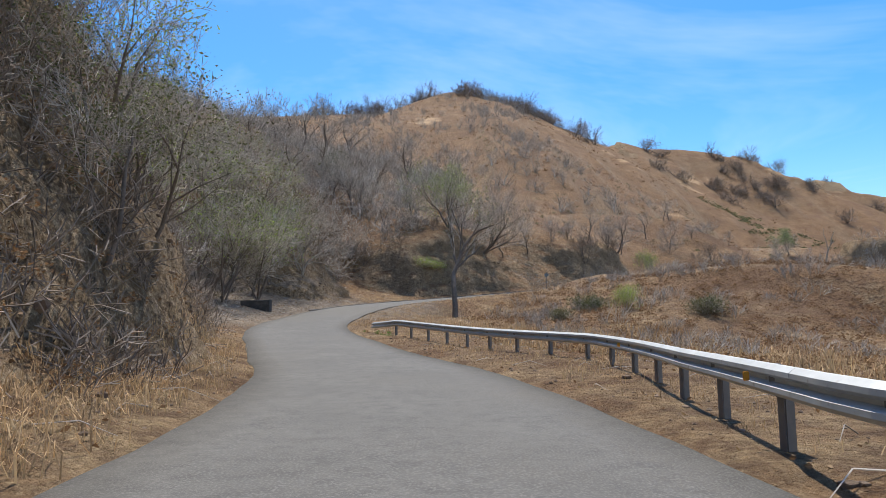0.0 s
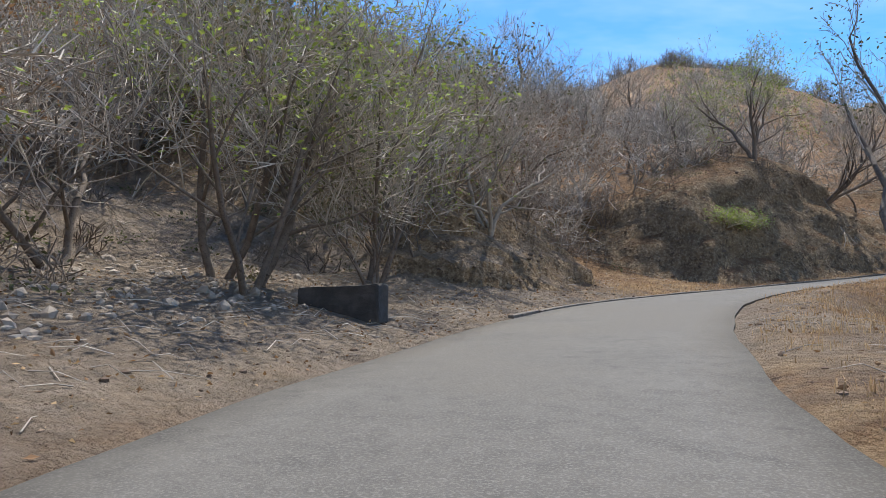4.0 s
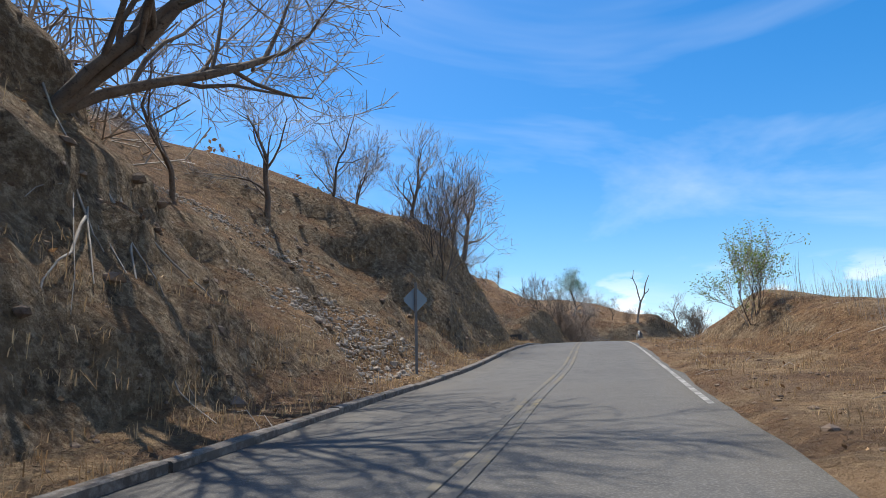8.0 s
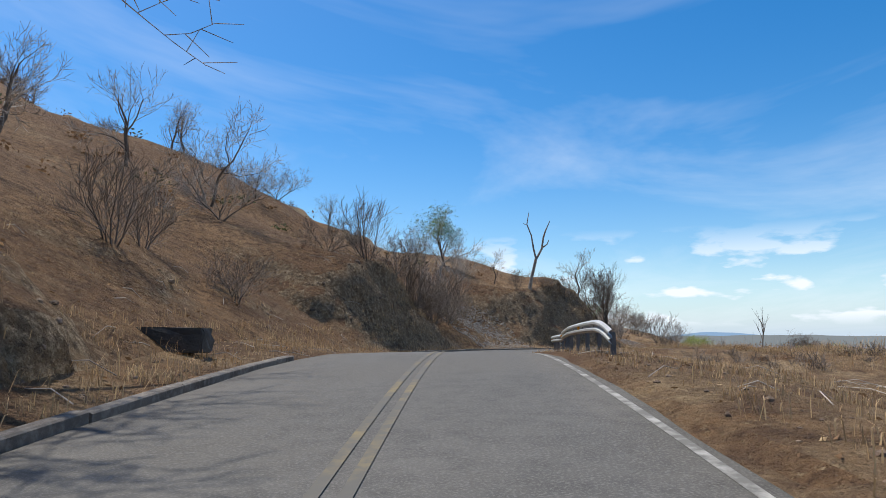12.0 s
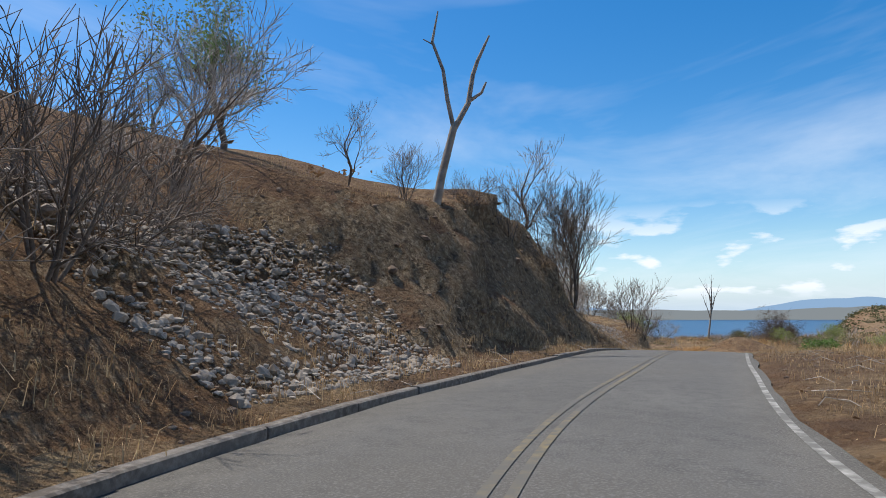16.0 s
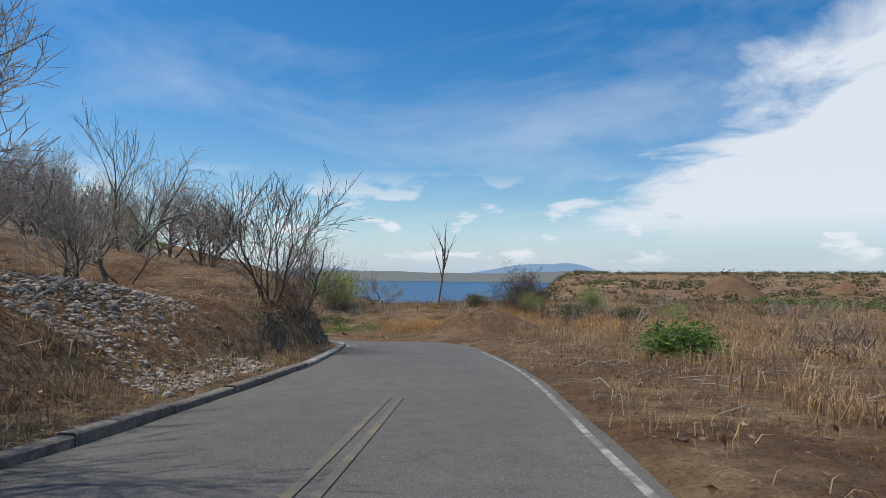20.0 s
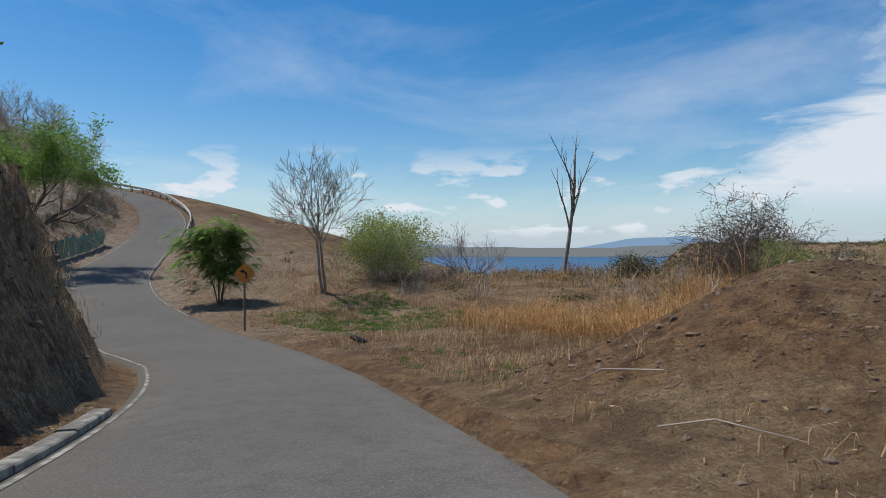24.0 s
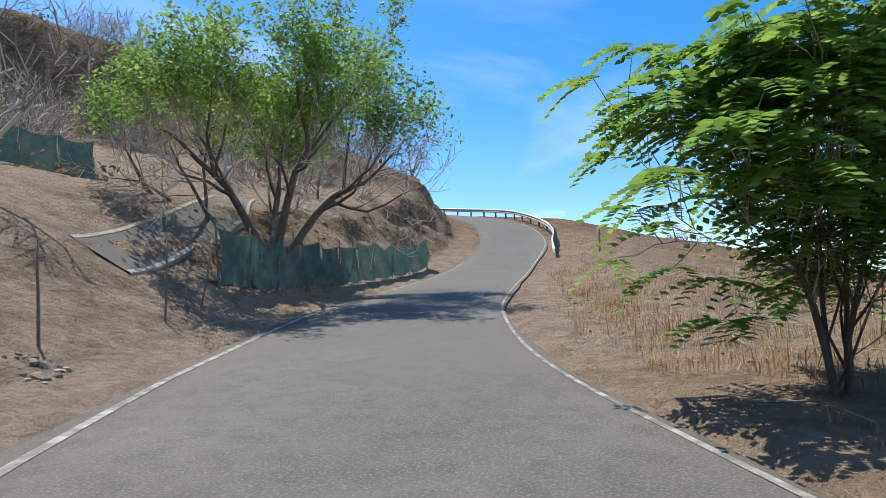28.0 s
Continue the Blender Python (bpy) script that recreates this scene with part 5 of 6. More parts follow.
def drive(points, width):
    """A narrow side drive that follows the ground, with pale edges."""
    p = np.array(points, float)
    u = np.linspace(0, len(p) - 1, 60)
    c = np.stack([np.interp(u, np.arange(len(p)), p[:, k]) for k in (0, 1)], axis=1)
    t = np.gradient(c, axis=0)
    t /= np.linalg.norm(t, axis=1)[:, None]
    nrm = np.stack([-t[:, 1], t[:, 0]], axis=1)

    def rib(name, d0, d1, h, mat, thick):
        v = []
        for i in range(len(c)):
            for d in (d0, d1):
                q = c[i] + nrm[i] * d
                g = ground_at(*q)
                v += [(q[0], q[1], g + h), (q[0], q[1], g - thick)]
        f = []
        for i in range(len(c) - 1):
            o = i * 4
            f += [(o, o + 4, o + 6, o + 2), (o, o + 1, o + 5, o + 4), (o + 2, o + 6, o + 7, o + 3)]
        return mesh_from(name, v, [np.array(f)], mat)

    root = tagged(new("side_drive", rib("side_drive", -width / 2, width / 2, 0.05, MAT_ASPHALT, 0.2)), "narrow grey side drive with pale edges on the slope", "road", kind="structure")
    part("edging", rib("edging", -width / 2 - 0.12, -width / 2, 0.07, MAT_CONCRETE, 0.2), root, "pale concrete edging")
    part("edging", rib("edging", width / 2, width / 2 + 0.12, 0.07, MAT_CONCRETE, 0.2), root, "pale concrete edging")


drive([(150.6, 175.4), (152.0, 176.8), (153.8, 178.6), (156.2, 181.0), (158.5, 185)], 1.3)


# ---- ground cover ----
rng_g = np.random.default_rng(77)
ICO = bmesh.new()
bmesh.ops.create_icosphere(ICO, subdivisions=1, radius=1)
ICO_V = np.array([v.co[:] for v in ICO.verts])
ICO_F = np.array([[v.index for v in f.verts] for f in ICO.faces])
ICO.free()


def scatter_rocks(name, label, pts, sizes, mat, flat=0.7, category="stones"):
    n = len(pts)
    k = len(ICO_V)
    jit = 1 + rng_g.uniform(-0.28, 0.28, (n, k, 1))
    sc = sizes[:, None, None] * np.stack([rng_g.uniform(0.7, 1.3, n), rng_g.uniform(0.7, 1.3, n), flat * rng_g.uniform(0.6, 1.2, n)], axis=1)[:, None, :]
    a = rng_g.uniform(0, 2 * np.pi, n)
    v = ICO_V[None] * jit * sc
    x = v[..., 0] * np.cos(a)[:, None] - v[..., 1] * np.sin(a)[:, None]
    y = v[..., 0] * np.sin(a)[:, None] + v[..., 1] * np.cos(a)[:, None]
    v = np.stack([x, y, v[..., 2]], axis=-1) + pts[:, None, :]
    f = ICO_F[None] + (np.arange(n) * k)[:, None, None]
    return tagged(new(name, mesh_from(name, v.reshape(-1, 3), [f.reshape(-1, 3)], mat, False)), label, category, kind="stuff")


def strip_points(n, s0, s1, d0, d1):
    """Random places beside the road, on the ground; d from the road's edge, right negative."""
    s = rng_g.uniform(s0, s1, n)
    e = rng_g.uniform(abs(d0), abs(d1), n)
    d = np.sign(d0 + d1) * (e + HALF + 0.25)
    p = on_road(s, d)
    # keep off the carriageway where the road doubles back
    s2, dd = nearest(p[:, 0], p[:, 1])
    ok = np.abs(dd) > HALF + 0.3
    p = p[ok]
    heap = np.hypot(p[:, 0] - 136.5, p[:, 1] - 136.3) < rng_g.uniform(2.5, 5.0, len(p))
    p = p[~heap]
    p[:, 2] = land(p[:, 0], p[:, 1])
    return p


def rock_patch(name, label, count, s0, s1, e0, e1, lo, hi, big=0):
    """A spill of stones: the larger ones single, the rest as one stuff part."""
    p = strip_points(count, s0, s1, e0, e1)
    scatter_rocks(name, label, p, rng_g.uniform(lo, hi, len(p)) * rng_g.uniform(0.6, 1.2, len(p)), MAT_STONE)
    root = tagged(new(name.replace("stones", "boulders")), label, "stones")
    q = strip_points(big, s0, s1, e0, e1)
    shapes = []
    for k in range(6):
        v = ICO_V * (1 + rng_g.uniform(-0.22, 0.22, (len(ICO_V), 1))) * [1.15, 0.9, 0.75]
        shapes.append(mesh_from("stone", v, [ICO_F], MAT_STONE))
    for k in range(len(q)):
        ob = part("stone", shapes[k % 6], root)
        ob.matrix_world = pose(*q[k], rng_g.uniform(0, 60), rng_g.uniform(0, 60), rng_g.uniform(0, 360)) @ Matrix.Scale(rng_g.uniform(0.8, 1.5) * hi, 4)


rock_patch("spill_stones", "grey rounded stones spilled down the bank", 3000, 210, 218.7, 0.9, 6.4, 0.03, 0.10, 260)
rock_patch("slope_stones", "pale rubble on the slope below the cliff", 2200, 141.5, 148.5, 0.8, 8.0, 0.025, 0.085, 140)
rock_patch("kerb_stones", "pile of grey stones above the kerb", 2000, 245.5, 251.5, 0.5, 4.2, 0.03, 0.075, 170)
rock_patch("verge_stones", "broken grey stones on the gravel verge", 700, 80, 97, 3.5, 11, 0.04, 0.14, 60)

rock_patch("drive_stones", "loose grey stones beside the side drive", 900, 295, 304, 0.8, 8.0, 0.03, 0.10, 70)

# crumbs of earth on every cut face, and pebbles on the verges
flat_v = GV.reshape(nx_, ny_, 3)
face_ok = (steep > 0.35) & (np.abs(dN).reshape(GX.shape) < 17) & (dN.reshape(GX.shape) > 0)
ci, cj = np.nonzero(face_ok)
pick = rng_g.choice(len(ci), min(5200, len(ci)), replace=False)
cp = flat_v[ci[pick], cj[pick]] + rng_g.uniform(-0.1, 0.1, (len(pick), 3)) * [1, 1, 0.3] - [0, 0, 0.05]
scatter_rocks("earth_clods", "crumbling lumps of earth and rock on the cut faces", cp, rng_g.lognormal(-3.0, 0.55, len(cp)).clip(0.02, 0.20), MAT_CLOD, 0.8, "earth")
pp = np.vstack([strip_points(1800, 30, 300, 0.1, 2.2), strip_points(1500, 30, 320, -0.1, -2.4)])
scatter_rocks("pebbles", "pebbles and crumbs along the road edges", pp, rng_g.lognormal(-3.5, 0.5, len(pp)).clip(0.012, 0.10), MAT_CLOD, 0.8, "pebbles")


def blades(name, label, pts, per, height, mat, lean=0.45, width=0.008, category="dry grass", spread=0.12):
    """Tufts of bent grass blades."""
    n = len(pts) * per
    base = np.repeat(pts, per, axis=0) + np.concatenate([rng_g.normal(0, spread, (n, 2)), np.zeros((n, 1))], axis=1)
    h = np.repeat(height * rng_g.lognormal(0, 0.35, len(pts)), per) * rng_g.uniform(0.5, 1.2, n)
    a = rng_g.uniform(0, 2 * np.pi, n)
    dirn = np.stack([np.cos(a), np.sin(a), np.zeros(n)], axis=1)
    side = np.stack([-np.sin(a), np.cos(a), np.zeros(n)], axis=1) * (width * rng_g.uniform(0.6, 1.5, n))[:, None]
    le = (lean * np.abs(rng_g.normal(0, 1, n)).clip(0, 2.2))[:, None]
    m = base + dirn * le * 0.35 * h[:, None] + np.array([0, 0, 0.6]) * h[:, None]
    t = base + dirn * le * 1.0 * h[:, None] + np.array([0, 0, 1.0]) * (h * (1 - 0.25 * le[:, 0]).clip(0.2, 1))[:, None]
    low = base - [0, 0, 0.05]
    v = np.stack([low - side, low + side, m + side * 0.8, m - side * 0.8, t], axis=1).reshape(-1, 3)
    o = np.arange(n) * 5
    return tagged(new(name, mesh_from(name, v, [np.stack([o, o + 1, o + 2, o + 3], axis=1), np.stack([o + 3, o + 2, o + 4], axis=1)], mat)), label, category, kind="stuff")


def patchy(p, lo=-0.05):
    """Thin a cover out into patches."""
    return p[fbm(p[:, 0], p[:, 1], 5.0, 3, 91) + 0.25 * fbm(p[:, 0], p[:, 1], 1.2, 2, 95) > lo]


blades("tall_straw", "tall pale dry grass above the valley", patchy(np.vstack([strip_points(1700, 214, 262, -3.0, -16), strip_points(2200, 262, 300, -4.5, -22)])), 22, 0.36, MAT_STRAW, 1.1, 0.007, "dry grass", 0.2)
blades("short_straw", "short dry grass on the inside of the bend", np.vstack([strip_points(1500, 76, 128, -0.3, -12), strip_points(700, 20, 76, -0.8, -9), strip_points(900, 128, 215, -0.5, -5.5), strip_points(700, 212, 330, -0.3, -4)]), 13, 0.17, MAT_STRAW, 1.0, 0.006, "dry grass", 0.2)
blades("bank_straw", "dry grass tufts on the toe of the banks", np.vstack([strip_points(450, 30, 72, 0.3, 2.4), strip_points(900, 110, 192, 0.3, 3.0), strip_points(1100, 192, 300, 0.3, 2.8), strip_points(700, 118, 300, 4.0, 10)]), 13, 0.20, MAT_STRAW, 1.0, 0.006, "dry grass", 0.2)
blades("hanging_straw", "straw clumps hanging on the earth bank", patchy(strip_points(160, 36, 53, 0.3, 3.0), -0.15), 18, 0.34, MAT_STRAW, 1.6, 0.007, "dry grass", 0.2)
blades("stalks", "thin tall dry stalks on the roadside mound", np.vstack([strip_points(420, 136, 170, -5.0, -10), strip_points(60, 215, 250, -6, -14)]), 4, 1.0, MAT_TWIG, 0.30, 0.004, "stalks", 0.3)
blades("orange_straw", "clump of tall orange dry grass beside the dirt heap", np.vstack([patchy(strip_points(520, 276, 287, -6.5, -13), 0.0), strip_points(60, 262, 272, -8, -14), patchy(strip_points(420, 281, 296, -11, -22), 0.0)]), 20, 0.85, MAT_GOLD_STRAW, 1.3, 0.009, "dry grass", 0.25)
blades("bend_straw", "tall dry grass inside the bend", patchy(strip_points(1300, 44, 84, -5.0, -22), -0.2), 18, 0.5, MAT_STRAW, 0.9, 0.010, "dry grass", 0.3)
blades("verge_straw", "golden straw covering the verge after the bend", patchy(strip_points(2200, 276, 325, -0.3, -14), -0.25), 14, 0.22, MAT_STRAW, 1.1, 0.007, "dry grass", 0.25)
blades("valley_straw", "dry grass sweeping down to the valley", np.vstack([strip_points(2600, 210, 300, -14, -55)]), 14, 0.6, MAT_STRAW, 0.9, 0.012, "dry grass", 0.5)


def sticks(name, label, pts, lo, hi, r, mat):
    n = len(pts)
    a = rng_g.uniform(0, 2 * np.pi, n)
    ln = rng_g.uniform(lo, hi, n)
    d = np.stack([np.cos(a) * ln, np.sin(a) * ln], axis=1) / 2
    p0, p1 = pts[:, :2] - d, pts[:, :2] + d
    z0, z1 = land(p0[:, 0], p0[:, 1]) + 0.02, land(p1[:, 0], p1[:, 1]) + 0.03
    ok = np.abs(z0 - z1) < 0.45
    p0, p1, z0, z1, n = p0[ok], p1[ok], z0[ok], z1[ok], int(ok.sum())
    mid = (p0 + p1) / 2 + rng_g.normal(0, 0.06, (n, 2))
    zm = (z0 + z1) / 2 + rng_g.uniform(0.02, 0.14, n)
    segs = np.concatenate([np.column_stack([p0, z0, mid, zm, np.full(n, r), np.full(n, r * 0.8)]), np.column_stack([mid, zm, p1, z1, np.full(n, r * 0.8), np.full(n, r * 0.4)])])
    v, q = tubes(segs, 4)
    return tagged(new(name, mesh_from(name, v, [q], mat)), label, "twigs", kind="stuff")


sticks("fallen_twigs", "fallen twigs and sticks on verges and banks", np.vstack([strip_points(700, 35, 300, 0.3, 6), strip_points(500, 35, 310, -0.3, -8), strip_points(260, 80, 112, 1, 12)]), 0.3, 1.3, 0.010, MAT_TWIG)
sticks("pale_sticks", "bleached branches lying on the slope", np.vstack([strip_points(80, 40, 120, 1, 9), strip_points(60, 195, 300, 1, 6), strip_points(70, 222, 264, -1.2, -7)]), 0.5, 1.4, 0.012, MAT_PALE_BARK)


def roots(x, y, n, seed, label):
    """Bare roots that hang down a cut face."""
    rng = np.random.default_rng(seed)
    root = tagged(new("hanging_roots"), label, "roots")
    s_, d_ = nearest(np.array([x]), np.array([y]))
    nrm = on_road(s_, d_ - 1)[0][:2] - on_road(s_, d_)[0][:2]
    for k in range(n):
        p = np.array([x, y]) + rng.normal(0, 0.5, 2)
        along = np.array([-nrm[1], nrm[0]]) * rng.uniform(-0.8, 0.8)
        segs = []
        r = rng.uniform(0.03, 0.06)
        q = np.array([*p, ground_at(*p) + 0.05])
        for i in range(8):
            w = q[:2] + (nrm + along) * rng.uniform(0.2, 0.42)
            z = ground_at(*w) + rng.uniform(0.05, 0.16)
            segs.append((*q, *w, z, r, r * 0.82))
            q, r = np.array([*w, z]), r * 0.82
            along = along + rng.normal(0, 0.25, 2)
        v, f = tubes(segs, 6)
        part("root", mesh_from("root", v, [f], MAT_PALE_BARK, True), root)


roots(6.6, 93.7, 11, 1, "pale bare roots of the leaning tree on the cut")


# ---- woods and scrub, too many to count ----
def wood(name, label, pts, heights, seed, mat, radius=0.07, levels=2, variants=4, thin=0.012, **kw):
    """Many small bare trees in one object."""
    rng = np.random.default_rng(seed)
    base = []
    for k in range(variants):
        segs, _ = grow(np.random.default_rng(seed + k), 1.0, radius / 7, levels, **kw)
        base.append(np.array([s for lv in segs for s in lv]))
    out = []
    for i, p in enumerate(pts):
        b = base[i % variants]
        a = rng.uniform(0, 2 * np.pi)
        c, s = math.cos(a), math.sin(a)
        h = heights[i]
        m = b * h
        m[:, [6, 7]] = np.maximum(m[:, [6, 7]], thin)
        r = m.copy()
        for o in (0, 3):
            r[:, o] = m[:, o] * c - m[:, o + 1] * s + p[0]
            r[:, o + 1] = m[:, o] * s + m[:, o + 1] * c + p[1]
            r[:, o + 2] = m[:, o + 2] + p[2]
        out.append(r)
    v, q = tubes(np.concatenate(out), 3)
    return tagged(new(name, mesh_from(name, v, [q], mat)), label, "wood", kind="stuff")


def area_points(n, x0, x1, y0, y1, keep=None, off=9.0):
    x, y = rng_g.uniform(x0, x1, n), rng_g.uniform(y0, y1, n)
    s, d = nearest(x, y)
    ok = np.abs(d) > off
    if keep is not None:
        ok &= keep(x, y, s, d)
    x, y = x[ok], y[ok]
    return np.stack([x, y, land(x, y)], axis=1)


left_side = lambda x, y, s, d: d > 0
wp = area_points(640, -75, 8, 56, 215, lambda x, y, s, d: (d > 0) & (x < 8 - 0.05 * (y - 90)), 13)
wood("far_wood", "grey leafless wood on the hillside", wp, rng_g.uniform(6, 12, len(wp)), 401, MAT_TWIG, 0.16, 3, thin=0.028, limbs=5, spread=0.78, clear=0.3, ratio=0.66, gnarl=0.3, plain=True)
wp = area_points(430, -170, 75, 200, 640, left_side, 20)
wood("ridge_wood", "leafless trees climbing to the hill crest", wp, rng_g.uniform(10, 18, len(wp)), 405, MAT_TWIG, 0.24, 3, thin=0.035, limbs=4, spread=0.72, clear=0.35, ratio=0.62, plain=True)
wp = np.vstack([area_points(30, 30, 105, 590, 670), area_points(22, -120, 25, 575, 640), area_points(50, 105, 520, 600, 800)])
wood("crest_trees", "broad leafless trees on the skyline", wp, rng_g.uniform(16, 27, len(wp)), 406, MAT_BRUSH, 0.4, 3, thin=0.10, limbs=6, spread=0.80, clear=0.35, ratio=0.70, gnarl=0.25, flare=1.2, stems=2)
wp = area_points(150, 5, 170, 110, 420, lambda x, y, s, d: d > 12, 14)
wood("sparse_wood", "scattered leafless trees on the brown hill", wp, rng_g.uniform(3, 7, len(wp)), 409, MAT_TWIG, 0.14, 2, limbs=6, spread=0.6, clear=0.25, plain=True)
wp = area_points(430, -50, 4, 30, 125, lambda x, y, s, d: (d > 9) & (d < 55), 8)
wood("brush", "tangled grey brush under the trees", wp, rng_g.uniform(1.6, 3.6, len(wp)), 413, MAT_BRUSH, 0.05, 2, thin=0.018, limbs=4, spread=0.85, clear=0.05, stems=3, gnarl=0.3, plain=True)
wp = area_points(220, 140, 190, 178, 232, lambda x, y, s, d: (d > 6) & (np.hypot(x - 156, y - 184) > 8), 8)
wood("hill_grove", "leafless trees on the hill above the net fence", wp, rng_g.uniform(4, 8, len(wp)), 417, MAT_TWIG, 0.14, 3, thin=0.02, limbs=4, spread=0.65, clear=0.3, plain=True)


def clumps(name, label, pts, size, per, leaf, mat, category="scrub"):
    """Low scrub: domes of many loose leaves with gaps."""
    n = len(pts)
    u = rng_g.normal(0, 1, (n, per, 3))
    u /= np.linalg.norm(u, axis=2, keepdims=True)
    u[..., 2] = np.abs(u[..., 2]) * 0.85
    r = rng_g.uniform(0.2, 1.0, (n, per, 1)) * (1 + 0.3 * np.sin(5 * u[..., :1] + rng_g.uniform(0, 6, (n, 1, 1))))
    sc = size[:, None, None] * np.array([1.0, 1.0, 0.7])
    c = pts[:, None, :] + u * r * sc
    c = c.reshape(-1, 3)
    tips = [(q, None) for q in c]
    v, f = leaf_cloud(rng_g, tips, 1, leaf, 0.02)
    return tagged(new(name, mesh_from(name, v, [f], mat)), label, category, kind="stuff")


right_side = lambda x, y, s, d: d < -12
for nm, lab, cnt, box, off, lo, hi, lf, mt, per in (
        ("valley_scrub", "grey-brown scrub covering the valley", 2300, (120, 460, -120, 150), 60, 1.2, 3.0, 0.36, MAT_LEAF_GREY, 44),
        ("valley_brush", "russet dry brush in the valley", 1200, (110, 420, -80, 150), 45, 0.8, 2.0, 0.26, MAT_LEAF_RUST, 48),
        ("far_scrub", "far olive woods on the ridges", 1500, (300, 900, -420, 330), 60, 3.0, 6.5, 1.5, MAT_LEAF_OLIVE, 34),
        ("green_wood", "strip of green trees on the valley floor", 150, (210, 330, 20, 90), 40, 1.8, 3.4, 0.55, MAT_LEAF, 60)):
    q = area_points(cnt, *box, right_side, off)
    clumps(nm, lab, q, rng_g.uniform(lo, hi, len(q)), per, lf, mt)
q = area_points(260, 150, 205, 105, 160, right_side, 13)
clumps("near_scrub", "knee-high scrub beyond the dry grass", q, rng_g.uniform(0.4, 1.2, len(q)), 60, 0.16, MAT_LEAF_OLIVE)
wp = area_points(160, 130, 230, 80, 165, right_side, 10)
wood("valley_twigs", "thin leafless saplings in the dry grass", wp, rng_g.uniform(1.5, 3.6, len(wp)), 421, MAT_TWIG, 0.05, 2, limbs=4, spread=0.5, clear=0.2, stems=2, plain=True)
q = area_points(1300, 2, 42, 18, 76, lambda x, y, s, d: d < -7, 8)
clumps("bend_scrub", "low dry scrub on the inside of the bend", q, rng_g.uniform(0.4, 1.2, len(q)), 50, 0.15, MAT_LEAF_RUST)
wp = area_points(170, 3, 45, 18, 74, lambda x, y, s, d: d < -7, 8)
wood("bend_twigs", "leafless saplings on the inside of the bend", wp, rng_g.uniform(1.5, 3.2, len(wp)), 425, MAT_TWIG, 0.05, 2, limbs=4, spread=0.5, clear=0.2, stems=3, plain=True)

wp = patchy(np.vstack([strip_points(300, 205, 300, -8, -45), strip_points(80, 296, 345, -9, -30)]), -0.12)
wood("valley_shrubs", "leafless grey-brown shrubs beyond the verge", wp, rng_g.uniform(0.9, 2.6, len(wp)), 433, MAT_BRUSH, 0.05, 2, limbs=5, spread=0.7, clear=0.08, stems=3, gnarl=0.25, plain=True)
q = patchy(strip_points(420, 208, 300, -7, -60), -0.05)
clumps("russet_scrub", "russet and straw-brown scrub beyond the verge", q, rng_g.uniform(0.4, 1.3, len(q)), 60, 0.13, MAT_LEAF_RUST)
q = patchy(strip_points(170, 208, 300, -9, -60), 0.05)
clumps("green_scrub", "green bushes among the dry scrub", q, rng_g.uniform(0.5, 1.4, len(q)), 80, 0.14, MAT_LEAF_OLIVE)
q = np.vstack([strip_points(12, 274, 282, -0.8, -4.2), strip_points(520, 287, 296, -2.2, -9), strip_points(8, 74, 79, -0.4, -1.6)])
clumps("green_weeds", "low green weeds on the verge", q, rng_g.uniform(0.10, 0.26, len(q)), 90, 0.05, MAT_LEAF, "weeds")
# the shaded bank by the first bend: brush and dead leaves hang on it
wp = strip_points(300, 40, 76, 1.6, 9)
wood("bank_brush", "dense dry brush clinging to the steep bank", wp, rng_g.uniform(1.2, 3.0, len(wp)), 431, MAT_BRUSH, 0.06, 2, limbs=4, spread=0.85, clear=0.05, stems=3, gnarl=0.3, plain=True)
q = strip_points(200, 36, 78, 1.8, 9)
clumps("bank_leaves", "dead leaves caught in the brush on the bank", q, rng_g.uniform(0.3, 0.9, len(q)), 70, 0.10, MAT_LEAF_RUST, "leaves")
q = area_points(260, -40, 0, 30, 120, lambda x, y, s, d: (d > 9) & (d < 40), 9)
clumps("slope_scrub", "grey-green scrub under the slope wood", q, rng_g.uniform(0.5, 1.5, len(q)), 60, 0.15, MAT_LEAF_OLIVE)

q = area_points(2200, -60, 210, 110, 400, lambda x, y, s, d: (d > 12) & (fbm(x, y, 40, 3, 97) > -0.15), 14)
clumps("hill_scrub", "dry low scrub dotted over the brown hill", q, rng_g.uniform(0.4, 1.3, len(q)), 22, 0.30, MAT_LEAF_RUST)
q = area_points(2600, -160, 480, 260, 780, lambda x, y, s, d: fbm(x, y, 60, 3, 99) > -0.2, 30)
clumps("far_hill_scrub", "dark dry scrub dotted over the far hill", q, rng_g.uniform(1.0, 3.0, len(q)), 16, 0.8, MAT_LEAF_RUST)
q = area_points(800, -60, 210, 110, 400, lambda x, y, s, d: d > 12, 14)
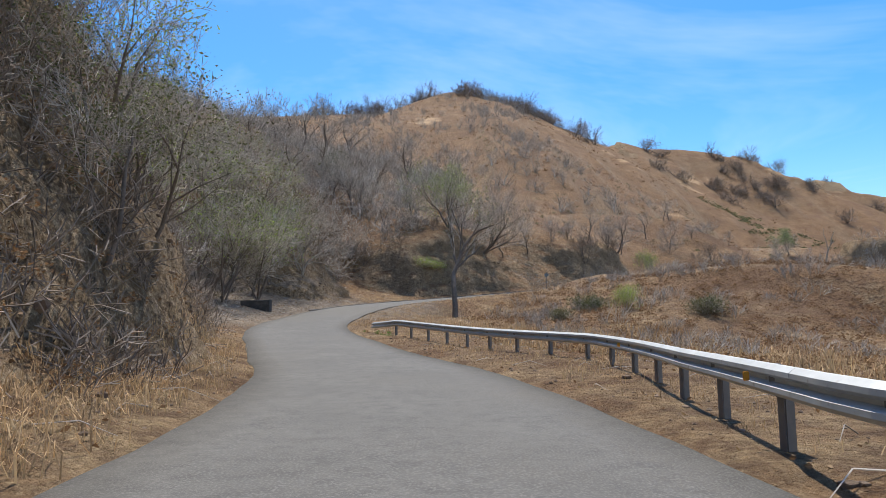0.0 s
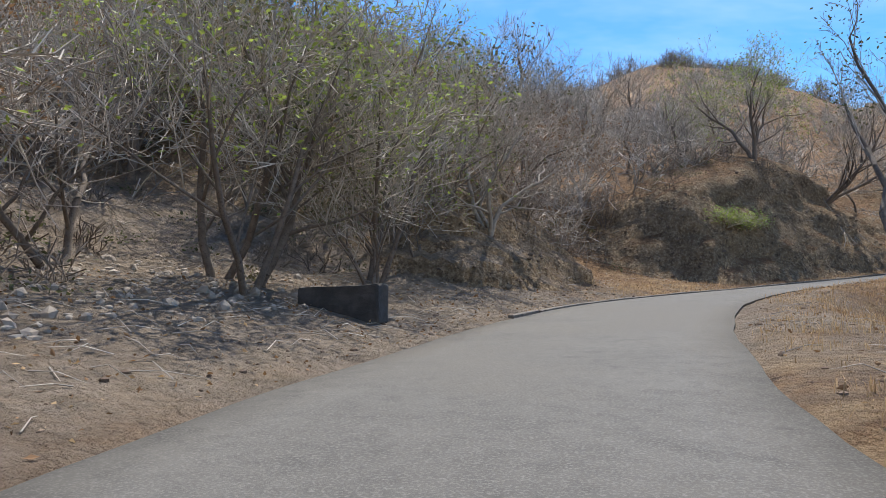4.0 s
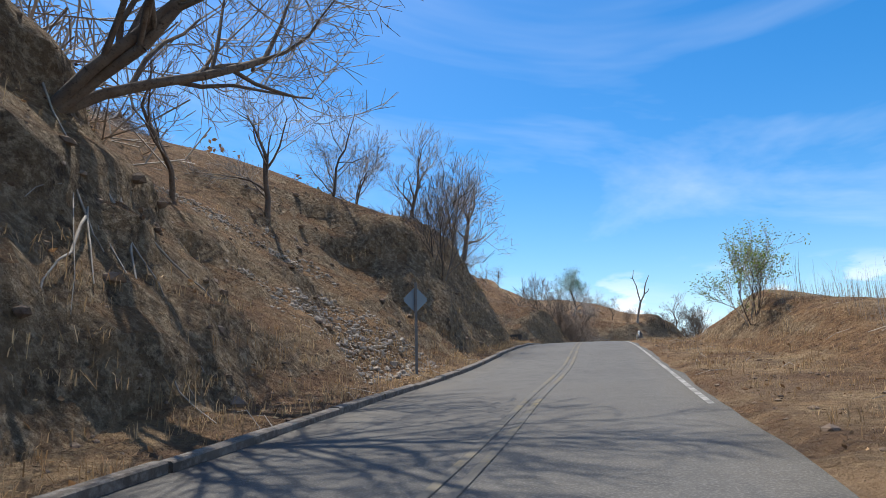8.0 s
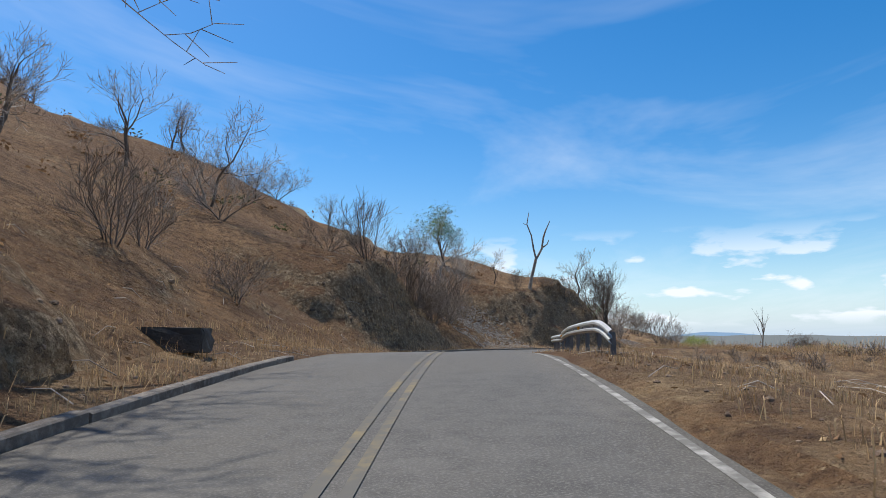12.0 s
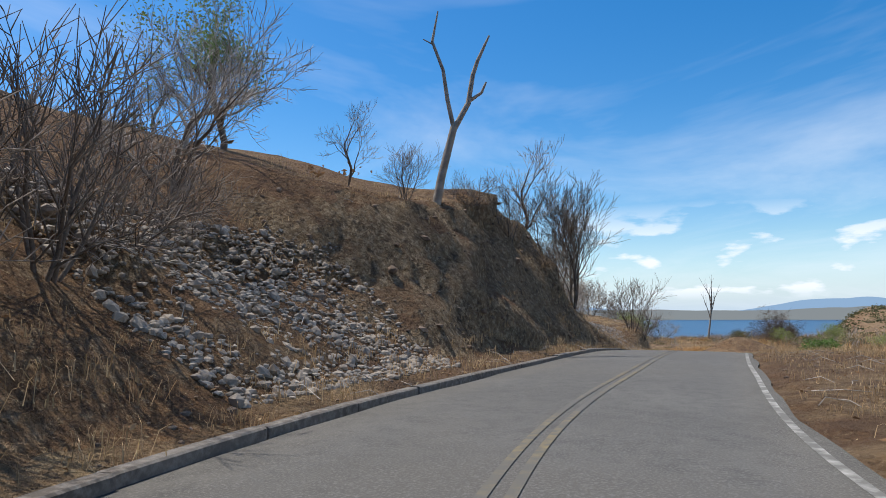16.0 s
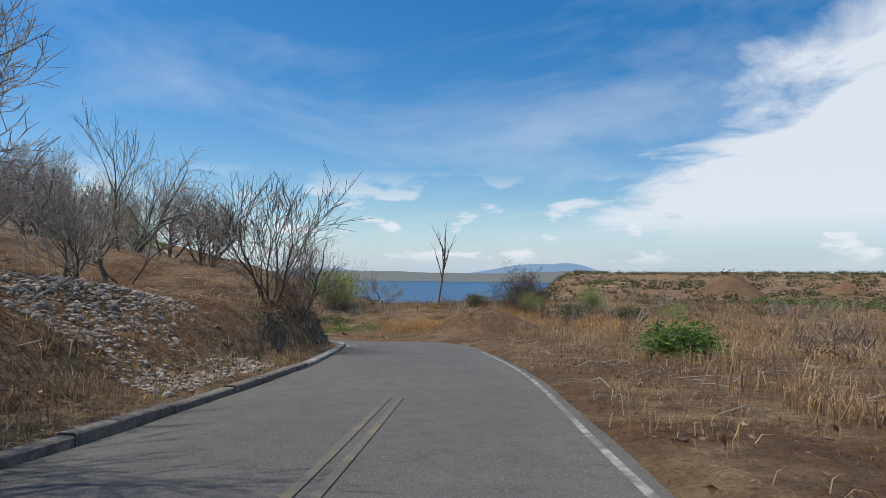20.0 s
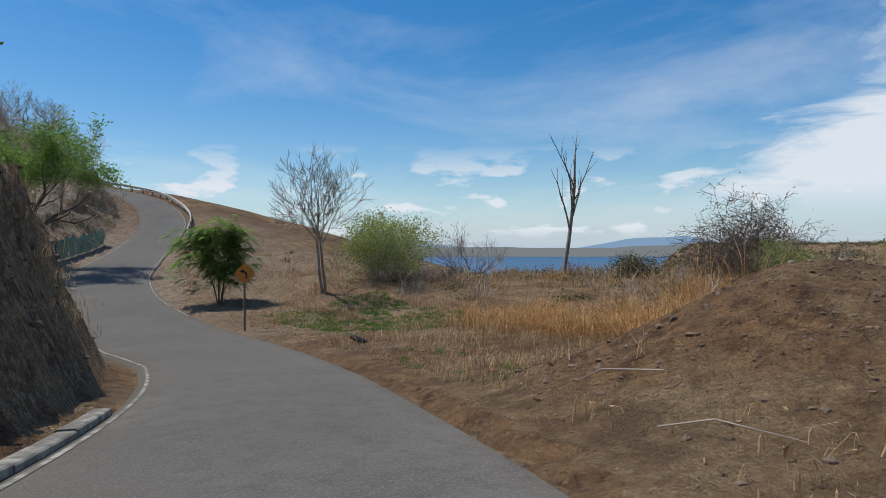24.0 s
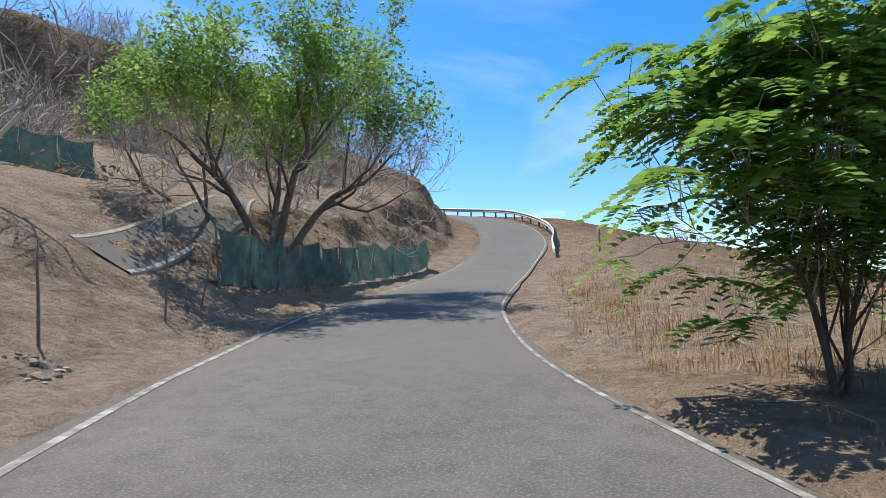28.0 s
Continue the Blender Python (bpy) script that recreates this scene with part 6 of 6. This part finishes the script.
clumps("hill_bushes", "olive bushes dotted over the brown hill", q, rng_g.uniform(0.6, 1.6, len(q)), 34, 0.32, MAT_LEAF_OLIVE)
wp = area_points(260, 30, 210, 180, 400, lambda x, y, s, d: d > 20, 14)
wood("hill_trees", "leafless trees scattered over the far hill", wp, rng_g.uniform(4, 8, len(wp)), 437, MAT_TWIG, 0.16, 2, limbs=7, spread=0.66, clear=0.3, ratio=0.66, plain=True)


def litter(name, label, pts, size, mat):
    """Dead leaves lying about."""
    v, f = leaf_cloud(rng_g, [(q_, None) for q_ in pts + [0, 0, 0.015]], 1, size, 0.01)
    return tagged(new(name, mesh_from(name, v, [f], mat)), label, "leaves", kind="stuff")


litter("leaf_litter", "fallen brown leaves on banks and verges", np.vstack([strip_points(5000, 30, 130, 0.1, 9), strip_points(3500, 130, 300, 0.1, 7), strip_points(3000, 30, 300, -0.1, -6), strip_points(900, 284, 300, 0.2, 8)]), 0.11, MAT_LEAF_RUST)
litter("pale_litter", "bleached straw bits and leaves on the ground", np.vstack([strip_points(3000, 30, 130, 0.1, 9), strip_points(2500, 130, 300, 0.1, 7), strip_points(2500, 30, 300, -0.1, -8)]), 0.09, MAT_STRAW)
hp = np.stack([rng_g.normal(136.5, 2.2, 1300), rng_g.normal(136.3, 2.2, 1300)], axis=1)
hp = np.column_stack([hp, land(hp[:, 0], hp[:, 1])])
scatter_rocks("heap_stones", "stones and clods on the dirt heap", hp, rng_g.lognormal(-3.75, 0.5, len(hp)).clip(0.01, 0.11), MAT_CLOD, 0.8, "stones")

q = area_points(2600, 200, 800, 120, 560, lambda x, y, s, d: (d < -12) | (x > 330), 40)
clumps("shore_scrub", "dry woodland covering the slopes to the bay", q, rng_g.uniform(2.5, 5.5, len(q)), 24, 1.4, MAT_LEAF_OLIVE)
q = area_points(900, 150, 420, 60, 330, lambda x, y, s, d: d < -40, 42)
clumps("valley_thicket", "russet and grey thicket below the road", q, rng_g.uniform(0.9, 2.2, len(q)), 48, 0.28, MAT_LEAF_RUST)
